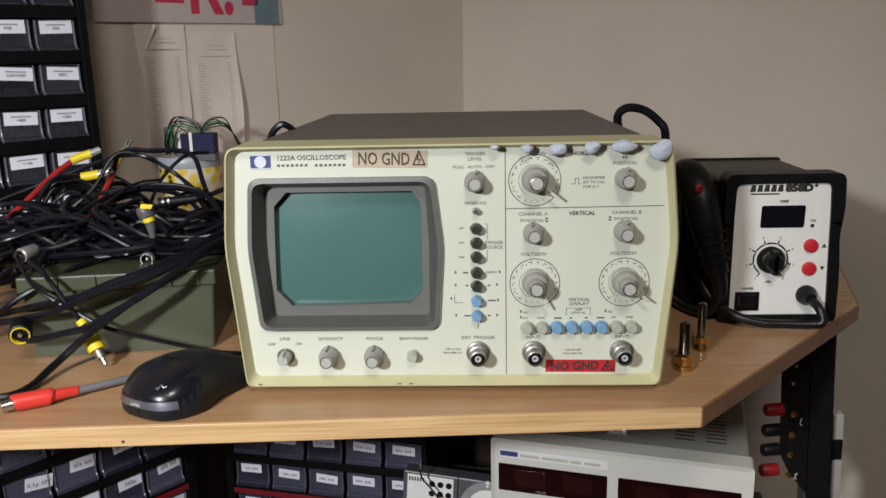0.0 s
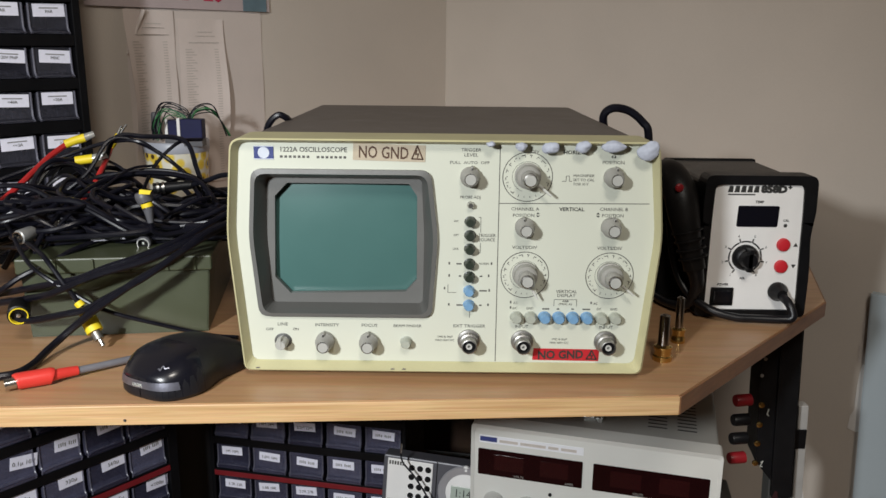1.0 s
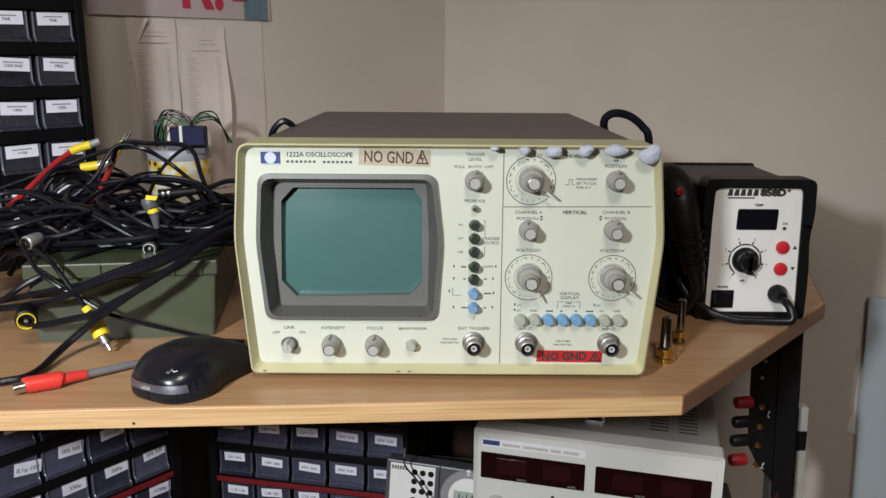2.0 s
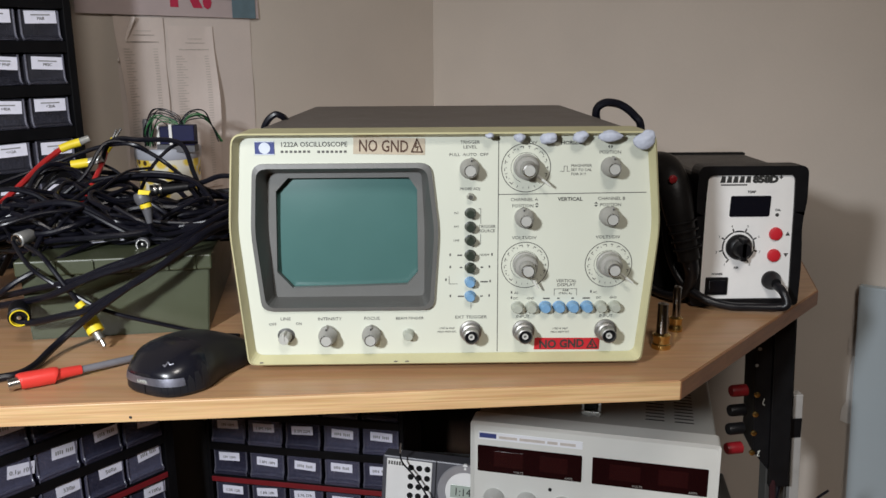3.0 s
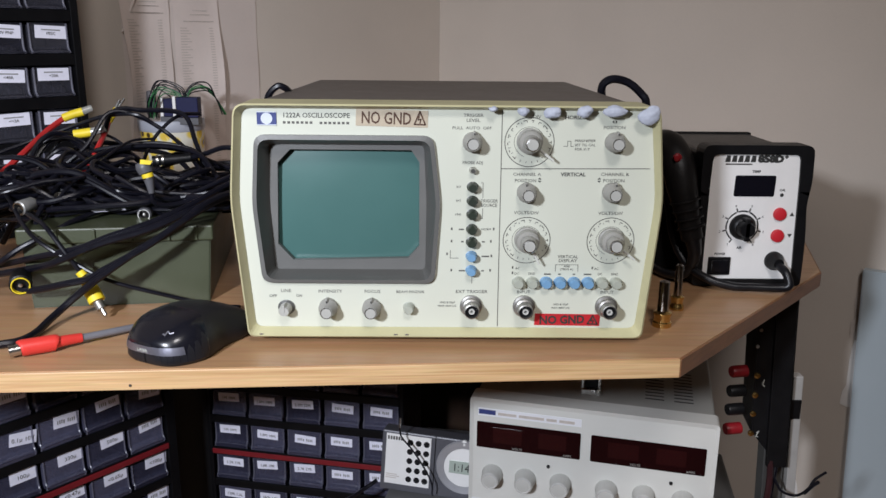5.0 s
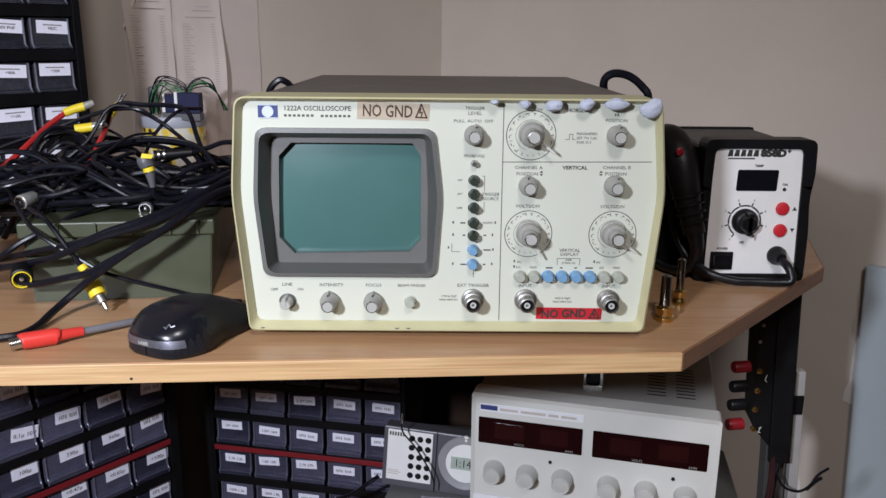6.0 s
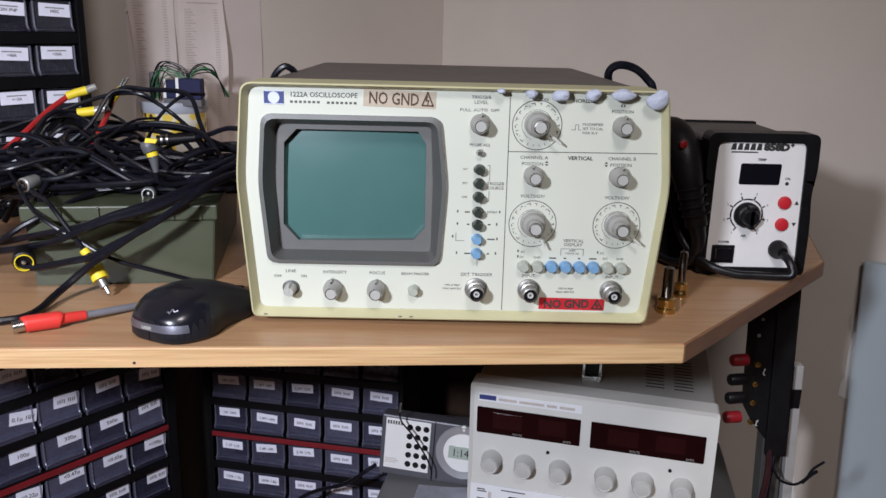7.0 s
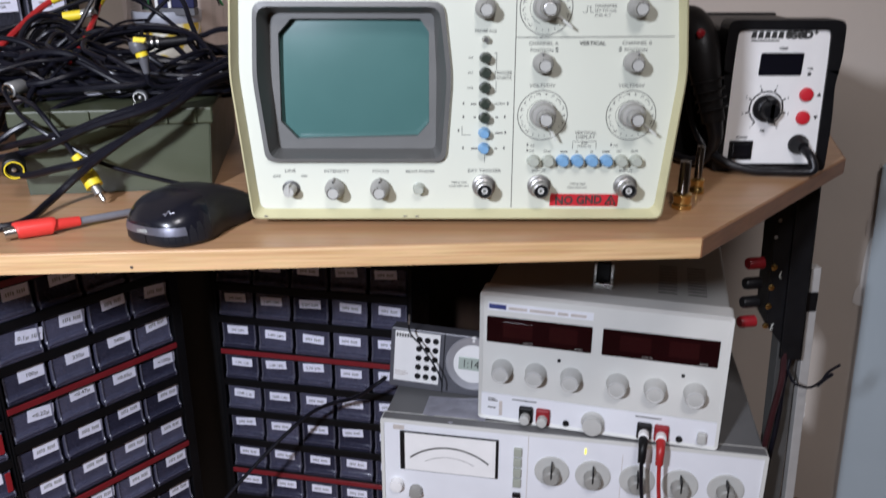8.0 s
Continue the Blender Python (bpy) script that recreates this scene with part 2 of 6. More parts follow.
def rounded(corners, r, seg=4):
    """An outline with its corners rounded off by about r."""
    out = []
    n = len(corners)
    for i in range(n):
        p, a, b = Vector(corners[i]), Vector(corners[i - 1]), Vector(corners[(i + 1) % n])
        rr = r[i] if isinstance(r, (list, tuple)) else r
        u, v = p + (a - p).normalized() * rr, p + (b - p).normalized() * rr
        for k in range(seg + 1):
            f = k / seg
            q = u * (1 - f) ** 2 + p * 2 * f * (1 - f) + v * f * f
            out.append((q.x, q.y))
    return out


def lathe(profile, seg=24, bm=None, at=None):
    """Turned round the local -y axis: rows of (radius, distance out of the panel)."""
    b = bmesh.new()
    rings = []
    for r, d in profile:
        if r < 1e-6:
            rings.append([b.verts.new((0, -d, 0))])
        else:
            rings.append([b.verts.new((r * math.cos(2 * math.pi * k / seg), -d, r * math.sin(2 * math.pi * k / seg))) for k in range(seg)])
    for p, q in zip(rings, rings[1:]):
        for k in range(seg):
            l = (k + 1) % seg
            if len(p) == 1 and len(q) == 1:
                continue
            if len(p) == 1:
                b.faces.new((p[0], q[k], q[l]))
            elif len(q) == 1:
                b.faces.new((p[k], p[l], q[0]))
            else:
                b.faces.new((p[k], p[l], q[l], q[k]))
    if at is not None:
        b.transform(at)
    return merge(bm, b)


def smooth_path(points, per=8):
    """Points along a curve that runs through all the given ones."""
    P = [Vector(p) for p in points]
    P = [P[0] * 2 - P[1]] + P + [P[-1] * 2 - P[-2]]
    out = []
    for i in range(1, len(P) - 2):
        for k in range(per):
            t = k / per
            out.append(0.5 * (2 * P[i] + (P[i + 1] - P[i - 1]) * t + (2 * P[i - 1] - 5 * P[i] + 4 * P[i + 1] - P[i + 2]) * t * t + (3 * P[i] - P[i - 1] - 3 * P[i + 1] + P[i + 2]) * t ** 3))
    out.append(P[-2])
    return out


def tube(points, r, seg=8, per=8, bm=None):
    pts = smooth_path(points, per) if per else [Vector(p) for p in points]
    b = bmesh.new()
    rings = []
    up = Vector((0.13, 0.21, 0.97)).normalized()
    for i, p in enumerate(pts):
        d = (pts[min(i + 1, len(pts) - 1)] - pts[max(i - 1, 0)])
        if d.length < 1e-9:
            d = Vector((0, 0, 1))
        d.normalize()
        side = d.cross(up)
        if side.length < 1e-3:
            side = d.cross(Vector((1, 0, 0)))
        side.normalize()
        up2 = side.cross(d)
        up = up2
        rr = r(i / max(1, len(pts) - 1)) if callable(r) else r
        rings.append([b.verts.new(p + (side * math.cos(2 * math.pi * k / seg) + up2 * math.sin(2 * math.pi * k / seg)) * rr) for k in range(seg)])
    for p, q in zip(rings, rings[1:]):
        for k in range(seg):
            b.faces.new((p[k], p[(k + 1) % seg], q[(k + 1) % seg], q[k]))
    b.faces.new(rings[0])
    b.faces.new(rings[-1][::-1])
    return merge(bm, b)


def lettering(name, body, size, material, parent, x, z, y=0.0, align="CENTER", width=None, turn=0.0, bold=0.0):
    """Printed words on a panel that faces -y; x, z: the middle (or start) of their baseline."""
    cu = bpy.data.curves.new(name, "FONT")
    cu.body, cu.size, cu.align_x, cu.extrude, cu.offset = body, size, align, 0.00012, bold
    cu.resolution_u = 2
    tmp = bpy.data.objects.new(name, cu)
    scene.collection.objects.link(tmp)
    bpy.context.view_layer.update()
    me = bpy.data.meshes.new_from_object(tmp.evaluated_get(bpy.context.evaluated_depsgraph_get()))
    bpy.data.objects.remove(tmp)
    me.materials.clear()
    me.materials.append(material)
    ob = new(name, me)
    ob.parent = parent
    sx = 1.0
    if width:
        xs = [v.co.x for v in me.vertices]
        sx = width / max(1e-6, max(xs) - min(xs))
    ob.matrix_basis = pose(x, y - 0.00015, z, 90, 0, 0) @ pose(0, 0, 0, 0, 0, turn) @ Matrix.Diagonal((sx, 1, 1, 1))
    return ob


def bars(rows, height, y=0.0, bm=None):
    """Plain bars for writing that cannot be read: rows of (x, z, length)."""
    b = bm or bmesh.new()
    for x, z, l in rows:
        box(x, x + l, y - 0.0002, y, z, z + height, bm=b)
    return b


def arc_path(cx, cz, r, a0, a1, n=40):
    return [(cx + r * math.cos(radians(a0 + (a1 - a0) * k / n)), cz + r * math.sin(radians(a0 + (a1 - a0) * k / n))) for k in range(n + 1)]


def flat_line(points, w, y=0.0, bm=None):
    """A printed line of width w on a panel that faces -y."""
    b = bm or bmesh.new()
    for (x0, z0), (x1, z1) in zip(points, points[1:]):
        d = Vector((x1 - x0, z1 - z0))
        if d.length < 1e-7:
            continue
        e = d.normalized() * w * 0.3
        n = Vector((-d.y, d.x)).normalized() * w / 2
        c = [(x0 - e.x + n.x, z0 - e.y + n.y), (x1 + e.x + n.x, z1 + e.y + n.y), (x1 + e.x - n.x, z1 + e.y - n.y), (x0 - e.x - n.x, z0 - e.y - n.y)]
        lo = [b.verts.new((x, y - 0.0002, z)) for x, z in c]
        b.faces.new(lo)
    return b


# ---- setting ----
def wall_slab(name, p, q, z0, z1, thick, material, label):
    """A wall whose room side runs from p to q, seen with the room on its right-hand side."""
    d = Vector((q[0] - p[0], q[1] - p[1], 0))
    n = Vector((-d.y, d.x, 0)).normalized() * thick
    bm = bmesh.new()
    pts = [Vector((*p, 0)), Vector((*q, 0)), Vector((*q, 0)) + n, Vector((*p, 0)) + n]
    lo = [bm.verts.new((v.x, v.y, z0)) for v in pts]
    hi = [bm.verts.new((v.x, v.y, z1)) for v in pts]
    bm.faces.new(lo)
    bm.faces.new(hi)
    for i in range(4):
        bm.faces.new((lo[i], lo[(i + 1) % 4], hi[(i + 1) % 4], hi[i]))
    ob = part(name, bm, material)
    return tagged(ob, label, "wall", kind="structure")


CORNER = Vector((0.0, 1.14, 0))
LEFT_DIR = Vector((-math.cos(radians(50)), -math.sin(radians(50)), 0))
RIGHT_DIR = Vector((math.cos(radians(38)), -math.sin(radians(38)), 0))
wl, wr = CORNER + LEFT_DIR * 3.4, CORNER + RIGHT_DIR * 3.2
wall_slab("wall_left", (wl.x, wl.y), (0, 1.14), -0.05, 2.45, 0.12, PAINT, "plain beige painted wall beside the desk corner")
wall_slab("wall_right", (0, 1.14), (wr.x, wr.y), -0.05, 2.45, 0.12, PAINT, "plain beige painted wall with chipped plaster low down")
far = Vector((wl.x + wr.x, wl.y + wr.y - 1.14, 0))
# unseen walls added to close the room, dark to keep the fill low
wall_slab("wall_rear", (wr.x, wr.y), (far.x, far.y), -0.05, 2.45, 0.12, UNSEEN_DARK, "unseen wall behind the room, dark to cut bounced light")
wall_slab("wall_side", (far.x, far.y), (wl.x, wl.y), -0.05, 2.45, 0.12, UNSEEN_DARK, "unseen wall closing the room, dark to cut bounced light")
tagged(part("floor", box(-4, 4, -5, 1.6, -0.06, 0.0), FLOORWOOD), "brown wooden floor under the desk", "floor", kind="structure")
tagged(part("ceiling", box(-4, 4, -5, 1.6, 2.4, 2.46), UNSEEN_DARK), "unseen ceiling over the room, dark to cut bounced light", "ceiling", kind="structure")


# ---- desk ----
def build_desk():
    desk = thing("corner_desk", 0, 0, 0, 0, "corner desk with wood-grain laminate top and pale edge band", "desk")
    outline = [(-1.02, -0.112), (0.184, -0.034), (0.405, 0.208), (0.556, 0.70), (0.003, 1.128), (-0.985, -0.06)]
    zt, zb = 0.75, 0.7345
    bm = bmesh.new()
    hi = [bm.verts.new((x, y, zt)) for x, y in outline]
    lo = [bm.verts.new((x, y, zb)) for x, y in outline]
    bm.faces.new(hi)
    bm.faces.new(lo[::-1])
    for i in range(6):
        j = (i + 1) % 6
        bm.faces.new((lo[i], lo[j], hi[j], hi[i]))
    bmesh.ops.bevel(bm, geom=[e for e in bm.edges if abs(e.verts[0].co.z - e.verts[1].co.z) < 1e-5], offset=0.0008, segments=2, affect="EDGES")
    part("desk_top", bm, DESK_TOP, desk)

    def band(a, b, material, label):
        d = Vector((b[0] - a[0], b[1] - a[1], 0))
        bm = box(0, d.length, -0.0012, 0.0008, zb - 0.0004, zt - 0.0006, 0.0005)
        o = part("edge_band", bm, material, desk, label)
        o.matrix_basis = pose(a[0], a[1], 0, 0, 0, math.degrees(math.atan2(d.y, d.x)))
    band(outline[0], outline[1], DESK_EDGE, "pale wood-grain edge band with a small dark chip")
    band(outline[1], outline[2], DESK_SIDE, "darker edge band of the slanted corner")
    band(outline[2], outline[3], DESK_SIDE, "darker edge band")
    chip = part("chip", lathe([(0.0012, 0), (0.0009, 0.0004), (0, 0.0005)], 8), INK, desk, "dark nick in the edge band")
    chip.matrix_basis = pose(-0.2360, -0.0627, 0.7380)
    for x, y in ((-0.75, 0.15), (0.30, 0.52)):
        part("leg", box(x - 0.02, x + 0.02, y - 0.02, y + 0.02, 0, zb, 0.003), BLACK, desk)
    return desk


build_desk()


# ---- oscilloscope ----
BNCMETAL = mat("dull_nickel", (0.36, 0.35, 0.33), 0.38, 0.85, 0.1, 80, 0.1, 700)


def build_scope():
    s = thing("oscilloscope", 0, 0, 0.75, 0, "old cream-fronted bench oscilloscope with grey screen bezel on the desk", "oscilloscope")
    hexa = [(-0.1585, 0.0065), (-0.1672, 0.118), (-0.1612, 0.1925), (0.1612, 0.1925), (0.1682, 0.118), (0.1592, 0.0065)]
    outer = rounded(hexa, [0.006, 0.012, 0.009, 0.009, 0.012, 0.006])
    inner = rounded([(-0.1535, 0.0125), (-0.1620, 0.118), (-0.1565, 0.1885), (0.1565, 0.1885), (0.1640, 0.118), (0.1545, 0.0125)], [0.006, 0.012, 0.007, 0.007, 0.012, 0.006])
    lip = rounded([(-0.1570, 0.0078), (-0.1656, 0.118), (-0.1598, 0.1913), (0.1598, 0.1913), (0.1668, 0.118), (0.1577, 0.0078)], [0.006, 0.012, 0.008, 0.008, 0.012, 0.006])
    trim = part("front_trim", ring(outer, lip, -0.0085, -0.0100, 0.035), TRIM, s, "yellowed plastic rim, scuffed along the bottom")
    part("trim_slope", ring(lip, inner, -0.0098, -0.0006, 0.034), TRIM, trim)
    panel_out = rounded([(-0.1540, 0.012), (-0.1625, 0.118), (-0.157, 0.189), (0.157, 0.189), (0.1645, 0.118), (0.155, 0.012)], [0.006, 0.012, 0.007, 0.007, 0.012, 0.006])
    hole = rounded([(-0.146, 0.0505), (-0.1515, 0.115), (-0.1475, 0.1685), (-0.0105, 0.1685), (-0.0045, 0.115), (-0.009, 0.0505)], [0.008, 0.01, 0.008, 0.008, 0.01, 0.008])
    part("front_panel", ring(panel_out, hole, 0.0, 0.0, 0.006), PANEL, s, "cream front panel with printed lettering")
    # bezel: raised lip, sloping sides, flat mask with an eight-sided window
    lip_in = rounded([(-0.1425, 0.0535), (-0.148, 0.115), (-0.1445, 0.1650), (-0.0135, 0.1650), (-0.008, 0.115), (-0.0122, 0.0535)], [0.008, 0.01, 0.008, 0.008, 0.01, 0.008])
    deep = rounded([(-0.1385, 0.0575), (-0.1405, 0.115), (-0.1395, 0.159), (-0.0180, 0.159), (-0.0160, 0.115), (-0.0168, 0.0575)], [0.004, 0.01, 0.004, 0.004, 0.01, 0.004])
    bez = part("screen_bezel", ring(hole, lip_in, -0.0035, -0.0045, 0.006), BEZEL, s, "dark grey moulded screen surround")
    # same moulding as the lip; the recess shade is put into the colour
    part("shaded_bezel_slope", ring(lip_in, deep, -0.0042, 0.014, 0.018), BEZEL_DARK, bez)
    octo = [(-0.1235, 0.0648), (-0.1357, 0.0785), (-0.1335, 0.1445), (-0.1235, 0.1552), (-0.0280, 0.1552), (-0.0214, 0.1455), (-0.0216, 0.0770), (-0.0305, 0.0670)]
    sq = [(-0.141, 0.056), (-0.142, 0.09), (-0.142, 0.125), (-0.141, 0.161), (-0.0165, 0.161), (-0.0145, 0.125), (-0.0145, 0.09), (-0.0155, 0.056)]
    part("mask", ring(sq, octo, 0.0135, 0.0135, 0.019), BEZEL, bez)
    # slightly domed tube face
    bm = bmesh.new()
    bmesh.ops.create_grid(bm, x_segments=16, y_segments=12, size=0.5)
    for v in bm.verts:
        x, z = v.co.x, v.co.y
        v.co = (-0.079 + x * 0.122, 0.0175 + 0.010 * (x * x + z * z), 0.108 + z * 0.100)
    part("screen", bm, PHOSPHOR, bez, "dark green blank tube face", smooth=True)
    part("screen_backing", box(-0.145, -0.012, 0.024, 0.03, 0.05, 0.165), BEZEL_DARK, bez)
    # case
    case = [(-0.156, 0.008), (-0.164, 0.118), (-0.158, 0.1895), (0.158, 0.1895), (0.165, 0.118), (0.1565, 0.008)]
    back = [(-0.150, 0.010), (-0.156, 0.118), (-0.150, 0.1885), (0.150, 0.1885), (0.156, 0.118), (0.150, 0.010)]
    part("cover", prism(rounded(back, 0.006), 0.034, 0.365, front=rounded(case, 0.006)), COVER, s, "dull brown-grey metal cover")
    part("top_seam", box(-0.158, 0.158, 0.036, 0.0375, 0.1893, 0.1899), BLACK, s)
    for x in (-0.13, 0.13):
        for y in (0.03, 0.32):
            part("foot", lathe([(0.009, 0), (0.008, 0.0085), (0, 0.0085)], 12, at=pose(x, y, 0.0092, 90)), BLACK, s)
    # badge, model lettering, tapes
    badge = part("badge", box(-0.1452, -0.1302, -0.0006, 0.0, 0.1755, 0.1858, 0.0001), NAVY, s, "small blue and silver maker's badge")
    part("badge_oval", lathe([(0.0044, 0), (0.0044, 0.0003), (0, 0.0003)], 24, at=Matrix.Translation((-0.1377, -0.0006, 0.1806))), SILVER, badge)
    part("badge_rim", box(-0.1452, -0.1302, -0.0007, 0.0, 0.1755, 0.1761, bm=box(-0.1452, -0.1302, -0.0007, 0.0, 0.1852, 0.1858)), SILVER, badge)
    lettering("model_lettering", "1222A OSCILLOSCOPE", 0.0052, INK, s, -0.1258, 0.1815, align="LEFT", width=0.0505, bold=0.00004)
    mk = bmesh.new()
    for k in range(7):
        box(-0.1255 + k * 0.0034, -0.1234 + k * 0.0034, -0.0002, 0, 0.1768, 0.1786, bm=mk)
        box(-0.0975 + k * 0.0034, -0.0954 + k * 0.0034, -0.0002, 0, 0.1766, 0.1784, bm=mk)
    part("maker_line", mk, INKSOFT, s)

    def tape(name, x0, x1, z0, z1, material, label, ink, turn, slant, bold):
        t = part(name, prism([(x0, z0 + slant), (x0 + 0.0005, z1), (x1, z1 - slant), (x1 - 0.0004, z0)], -0.0004, 0.0), material, s, label)
        h = z1 - z0
        lettering("handwriting", "NO GND", h * 0.92, ink, t, x0 + (x1 - x0) * 0.42, z0 + h * 0.2, -0.0004, width=(x1 - x0) * 0.68, turn=turn, bold=bold)
        cx, w = x1 - (x1 - x0) * 0.115, (x1 - x0) * 0.075
        b = flat_line([(cx - w, z0 + h * 0.18), (cx, z0 + h * 0.88), (cx + w, z0 + h * 0.16), (cx - w, z0 + h * 0.18)], 0.0011, -0.0005)
        flat_line([(cx - w * 0.1, z0 + h * 0.66), (cx - w * 0.3, z0 + h * 0.42), (cx + w * 0.2, z0 + h * 0.46), (cx, z0 + h * 0.24)], 0.0009, -0.0005, b)
        part("hazard_mark", b, ink, t)
    tape("masking_tape", -0.0700, -0.0145, 0.1745, 0.1885, MASKING, "aged beige tape with handwritten NO GND", MARKER, -1.5, 0.0012, 0.00016)
    tape("red_tape", 0.0725, 0.1262, 0.0142, 0.0246, REDTAPE, "red tape with handwritten NO GND", INK, 1.2, 0.0005, 0.0003)
    # printed lines
    ln = flat_line([(0.0420, 0.188), (0.0425, 0.0135)], 0.0006)
    flat_line([(0.0422, 0.1432), (0.1580, 0.1440)], 0.0006, bm=ln)
    part("panel_line_print", ln, INKSOFT, s)
    # words
    small, mid = 0.0031, 0.0036

    def word(body, x, z, size=mid, ink=INKSOFT, width=None, align="CENTER", bold=0.0):
        lettering("panel_word", body, size, ink, s, x, z, width=width, align=align, bold=bold)
    word("TRIGGER", 0.0200, 0.1830, width=0.0150)
    word("LEVEL", 0.0200, 0.1792, width=0.0105)
    word("PULL  AUTO  OFF", 0.0190, 0.1735, small, width=0.0300)
    word("PROBE ADJ", 0.0200, 0.1468, small, width=0.0155)
    word("/DIV", 0.0680, 0.1822, width=0.0075)
    word("HORIZO", 0.0985, 0.1818, 0.0040, INK, width=0.0165, bold=0.00008)
    word("POSITION", 0.1285, 0.1745, width=0.0165)
    word("MAGNIFIER", 0.1065, 0.1645, 0.0028, width=0.0160)
    word("SET TO CAL", 0.1065, 0.1612, 0.0028, width=0.0160)
    word("FOR X-Y", 0.1045, 0.1579, 0.0028, width=0.0115)
    word("CHANNEL A", 0.0625, 0.1378, width=0.0215)
    word("POSITION", 0.0615, 0.1328, width=0.0165)
    word("VERTICAL", 0.0985, 0.1378, 0.0040, INK, width=0.0195, bold=0.00008)
    word("CHANNEL B", 0.1310, 0.1382, width=0.0215)
    word("POSITION", 0.1305, 0.1332, width=0.0165)
    word("VOLTS/DIV", 0.0630, 0.1072, width=0.0195)
    word("VOLTS/DIV", 0.1295, 0.1072, width=0.0195)
    word("VERTICAL", 0.0975, 0.0715, width=0.0165)
    word("DISPLAY", 0.0975, 0.0682, width=0.0145)
    word("A&B", 0.0970, 0.0640, 0.0022, width=0.0050)
    word("(TRIG A)", 0.0970, 0.0615, 0.0022, width=0.0105)
    word("INPUT", 0.0630, 0.0418, width=0.0105)
    word("INPUT", 0.1305, 0.0418, width=0.0105)
    word("EXT TRIGGER", 0.0210, 0.0418, width=0.0255)
    word("TRIGGER", 0.0335, 0.1165, width=0.0135)
    word("SOURCE", 0.0335, 0.1130, width=0.0125)
    word("LINE", -0.1285, 0.0418, width=0.0080)
    word("OFF", -0.1390, 0.0375, small, width=0.0060)
    word("ON", -0.1180, 0.0378, small, width=0.0045)
    word("INTENSITY", -0.0930, 0.0415, width=0.0190)
    word("FOCUS", -0.0590, 0.0415, width=0.0125)
    word("BEAM FINDER", -0.0285, 0.0415, small, width=0.0225)
    word("INT", 0.0095, 0.1280, 0.0022)
    word("EXT", 0.0095, 0.1170, 0.0022)
    word("LINE", 0.0092, 0.1060, 0.0022)
    word("NORM", 0.0315, 0.0940, 0.0024, width=0.0075)
    word("AC", 0.0575, 0.0620, 0.0026)
    word("DC", 0.0570, 0.0575, 0.0026)
    word("GND", 0.0690, 0.0575, 0.0026)
    word("AC", 0.1210, 0.0620, 0.0026)
    word("DC", 0.1240, 0.0575, 0.0026)
    word("GND", 0.1358, 0.0575, 0.0026)
    for x, z in ((0.0935, 0.0318), (0.0015, 0.0330)):
        word("1M\u03a9 & 30pF", x, z, 0.0022, width=0.0120)
        word("MAX 400V DC", x, z - 0.0030, 0.0022, width=0.0150)
    fine = bars([(0.0285, 0.0840, 0.0022), (0.0120, 0.0840, 0.002),
                 (0.0285, 0.0720, 0.006), (0.0105, 0.0600, 0.005), (0.0285, 0.0600, 0.002), (0.0790, 0.0575, 0.0055), (0.0905, 0.0575, 0.002), (0.1020, 0.0575, 0.002), (0.1110, 0.0575, 0.006), (0.0100, 0.0940, 0.004)], 0.0011)
    for x, z in ((0.0038, 0.0940), (0.0038, 0.0840), (0.0003, 0.0735), (0.0038, 0.0600), (0.0357, 0.0720), (0.0350, 0.0600), (0.0370, 0.0940), (0.0350, 0.0840), (0.0530, 0.0625), (0.0530, 0.0580), (0.1170, 0.0625)):
        box(x, x + 0.0012, -0.0002, 0, z, z + 0.0020, bm=fine)
    flat_line([(0.0270, 0.1320), (0.0285, 0.1320), (0.0285, 0.1200)], 0.0004, bm=fine)
    flat_line([(0.0285, 0.1115), (0.0285, 0.1035), (0.0270, 0.1035)], 0.0004, bm=fine)
    flat_line([(0.0035, 0.0775), (0.0035, 0.0710), (0.0100, 0.0710)], 0.0004, bm=fine)
    flat_line([(0.0210, 0.0560), (0.0210, 0.0500)], 0.0004, bm=fine)
    flat_line([(0.0880, 0.0605), (0.0880, 0.0660), (0.1060, 0.0660), (0.1060, 0.0605)], 0.0004, bm=fine)
    flat_line([(0.0900, 0.1610), (0.0930, 0.1610), (0.0930, 0.1650), (0.0955, 0.1650), (0.0955, 0.1610), (0.0975, 0.1610)], 0.0004, bm=fine)
    tagged(part("fine_print", fine, INKSOFT, s), kind="stuff")
    tri = bmesh.new()
    for x, z, flat in ((0.0725, 0.1345, 0), (0.1190, 0.1348, 0), (0.1285, 0.1800, 1)):
        for sgn in (-1, 1):
            c = [(-0.0015, sgn * 0.0005), (0.0015, sgn * 0.0005), (0, sgn * 0.0020)]
            tri.faces.new([tri.verts.new((x + (b if flat else a), -0.0002, z + (a if flat else b))) for a, b in c])
    tagged(part("arrow_marks", tri, INK, s), kind="stuff")

    # round dials with printed rings
    def dial(cx, cz, r):
        b = flat_line(arc_path(cx, cz, r, 0, 360, 48), 0.0006)
        flat_line(arc_path(cx, cz, r * 0.62, 20, 250, 32), 0.0003, bm=b)
        for k in range(13):
            a = radians(-20 + 20.5 * k)
            c, d = cx + r * 0.885 * math.cos(a), cz + r * 0.885 * math.sin(a)
            t = Vector((-math.sin(a), math.cos(a))) * (0.0008 if k % 3 else 0.0013)
            flat_line([(c - t.x, d - t.y), (c + t.x, d + t.y)], 0.0006, bm=b)
        for k in range(22):
            a = 2 * math.pi * k / 22
            l = 0.0010 if k % 3 else 0.0018
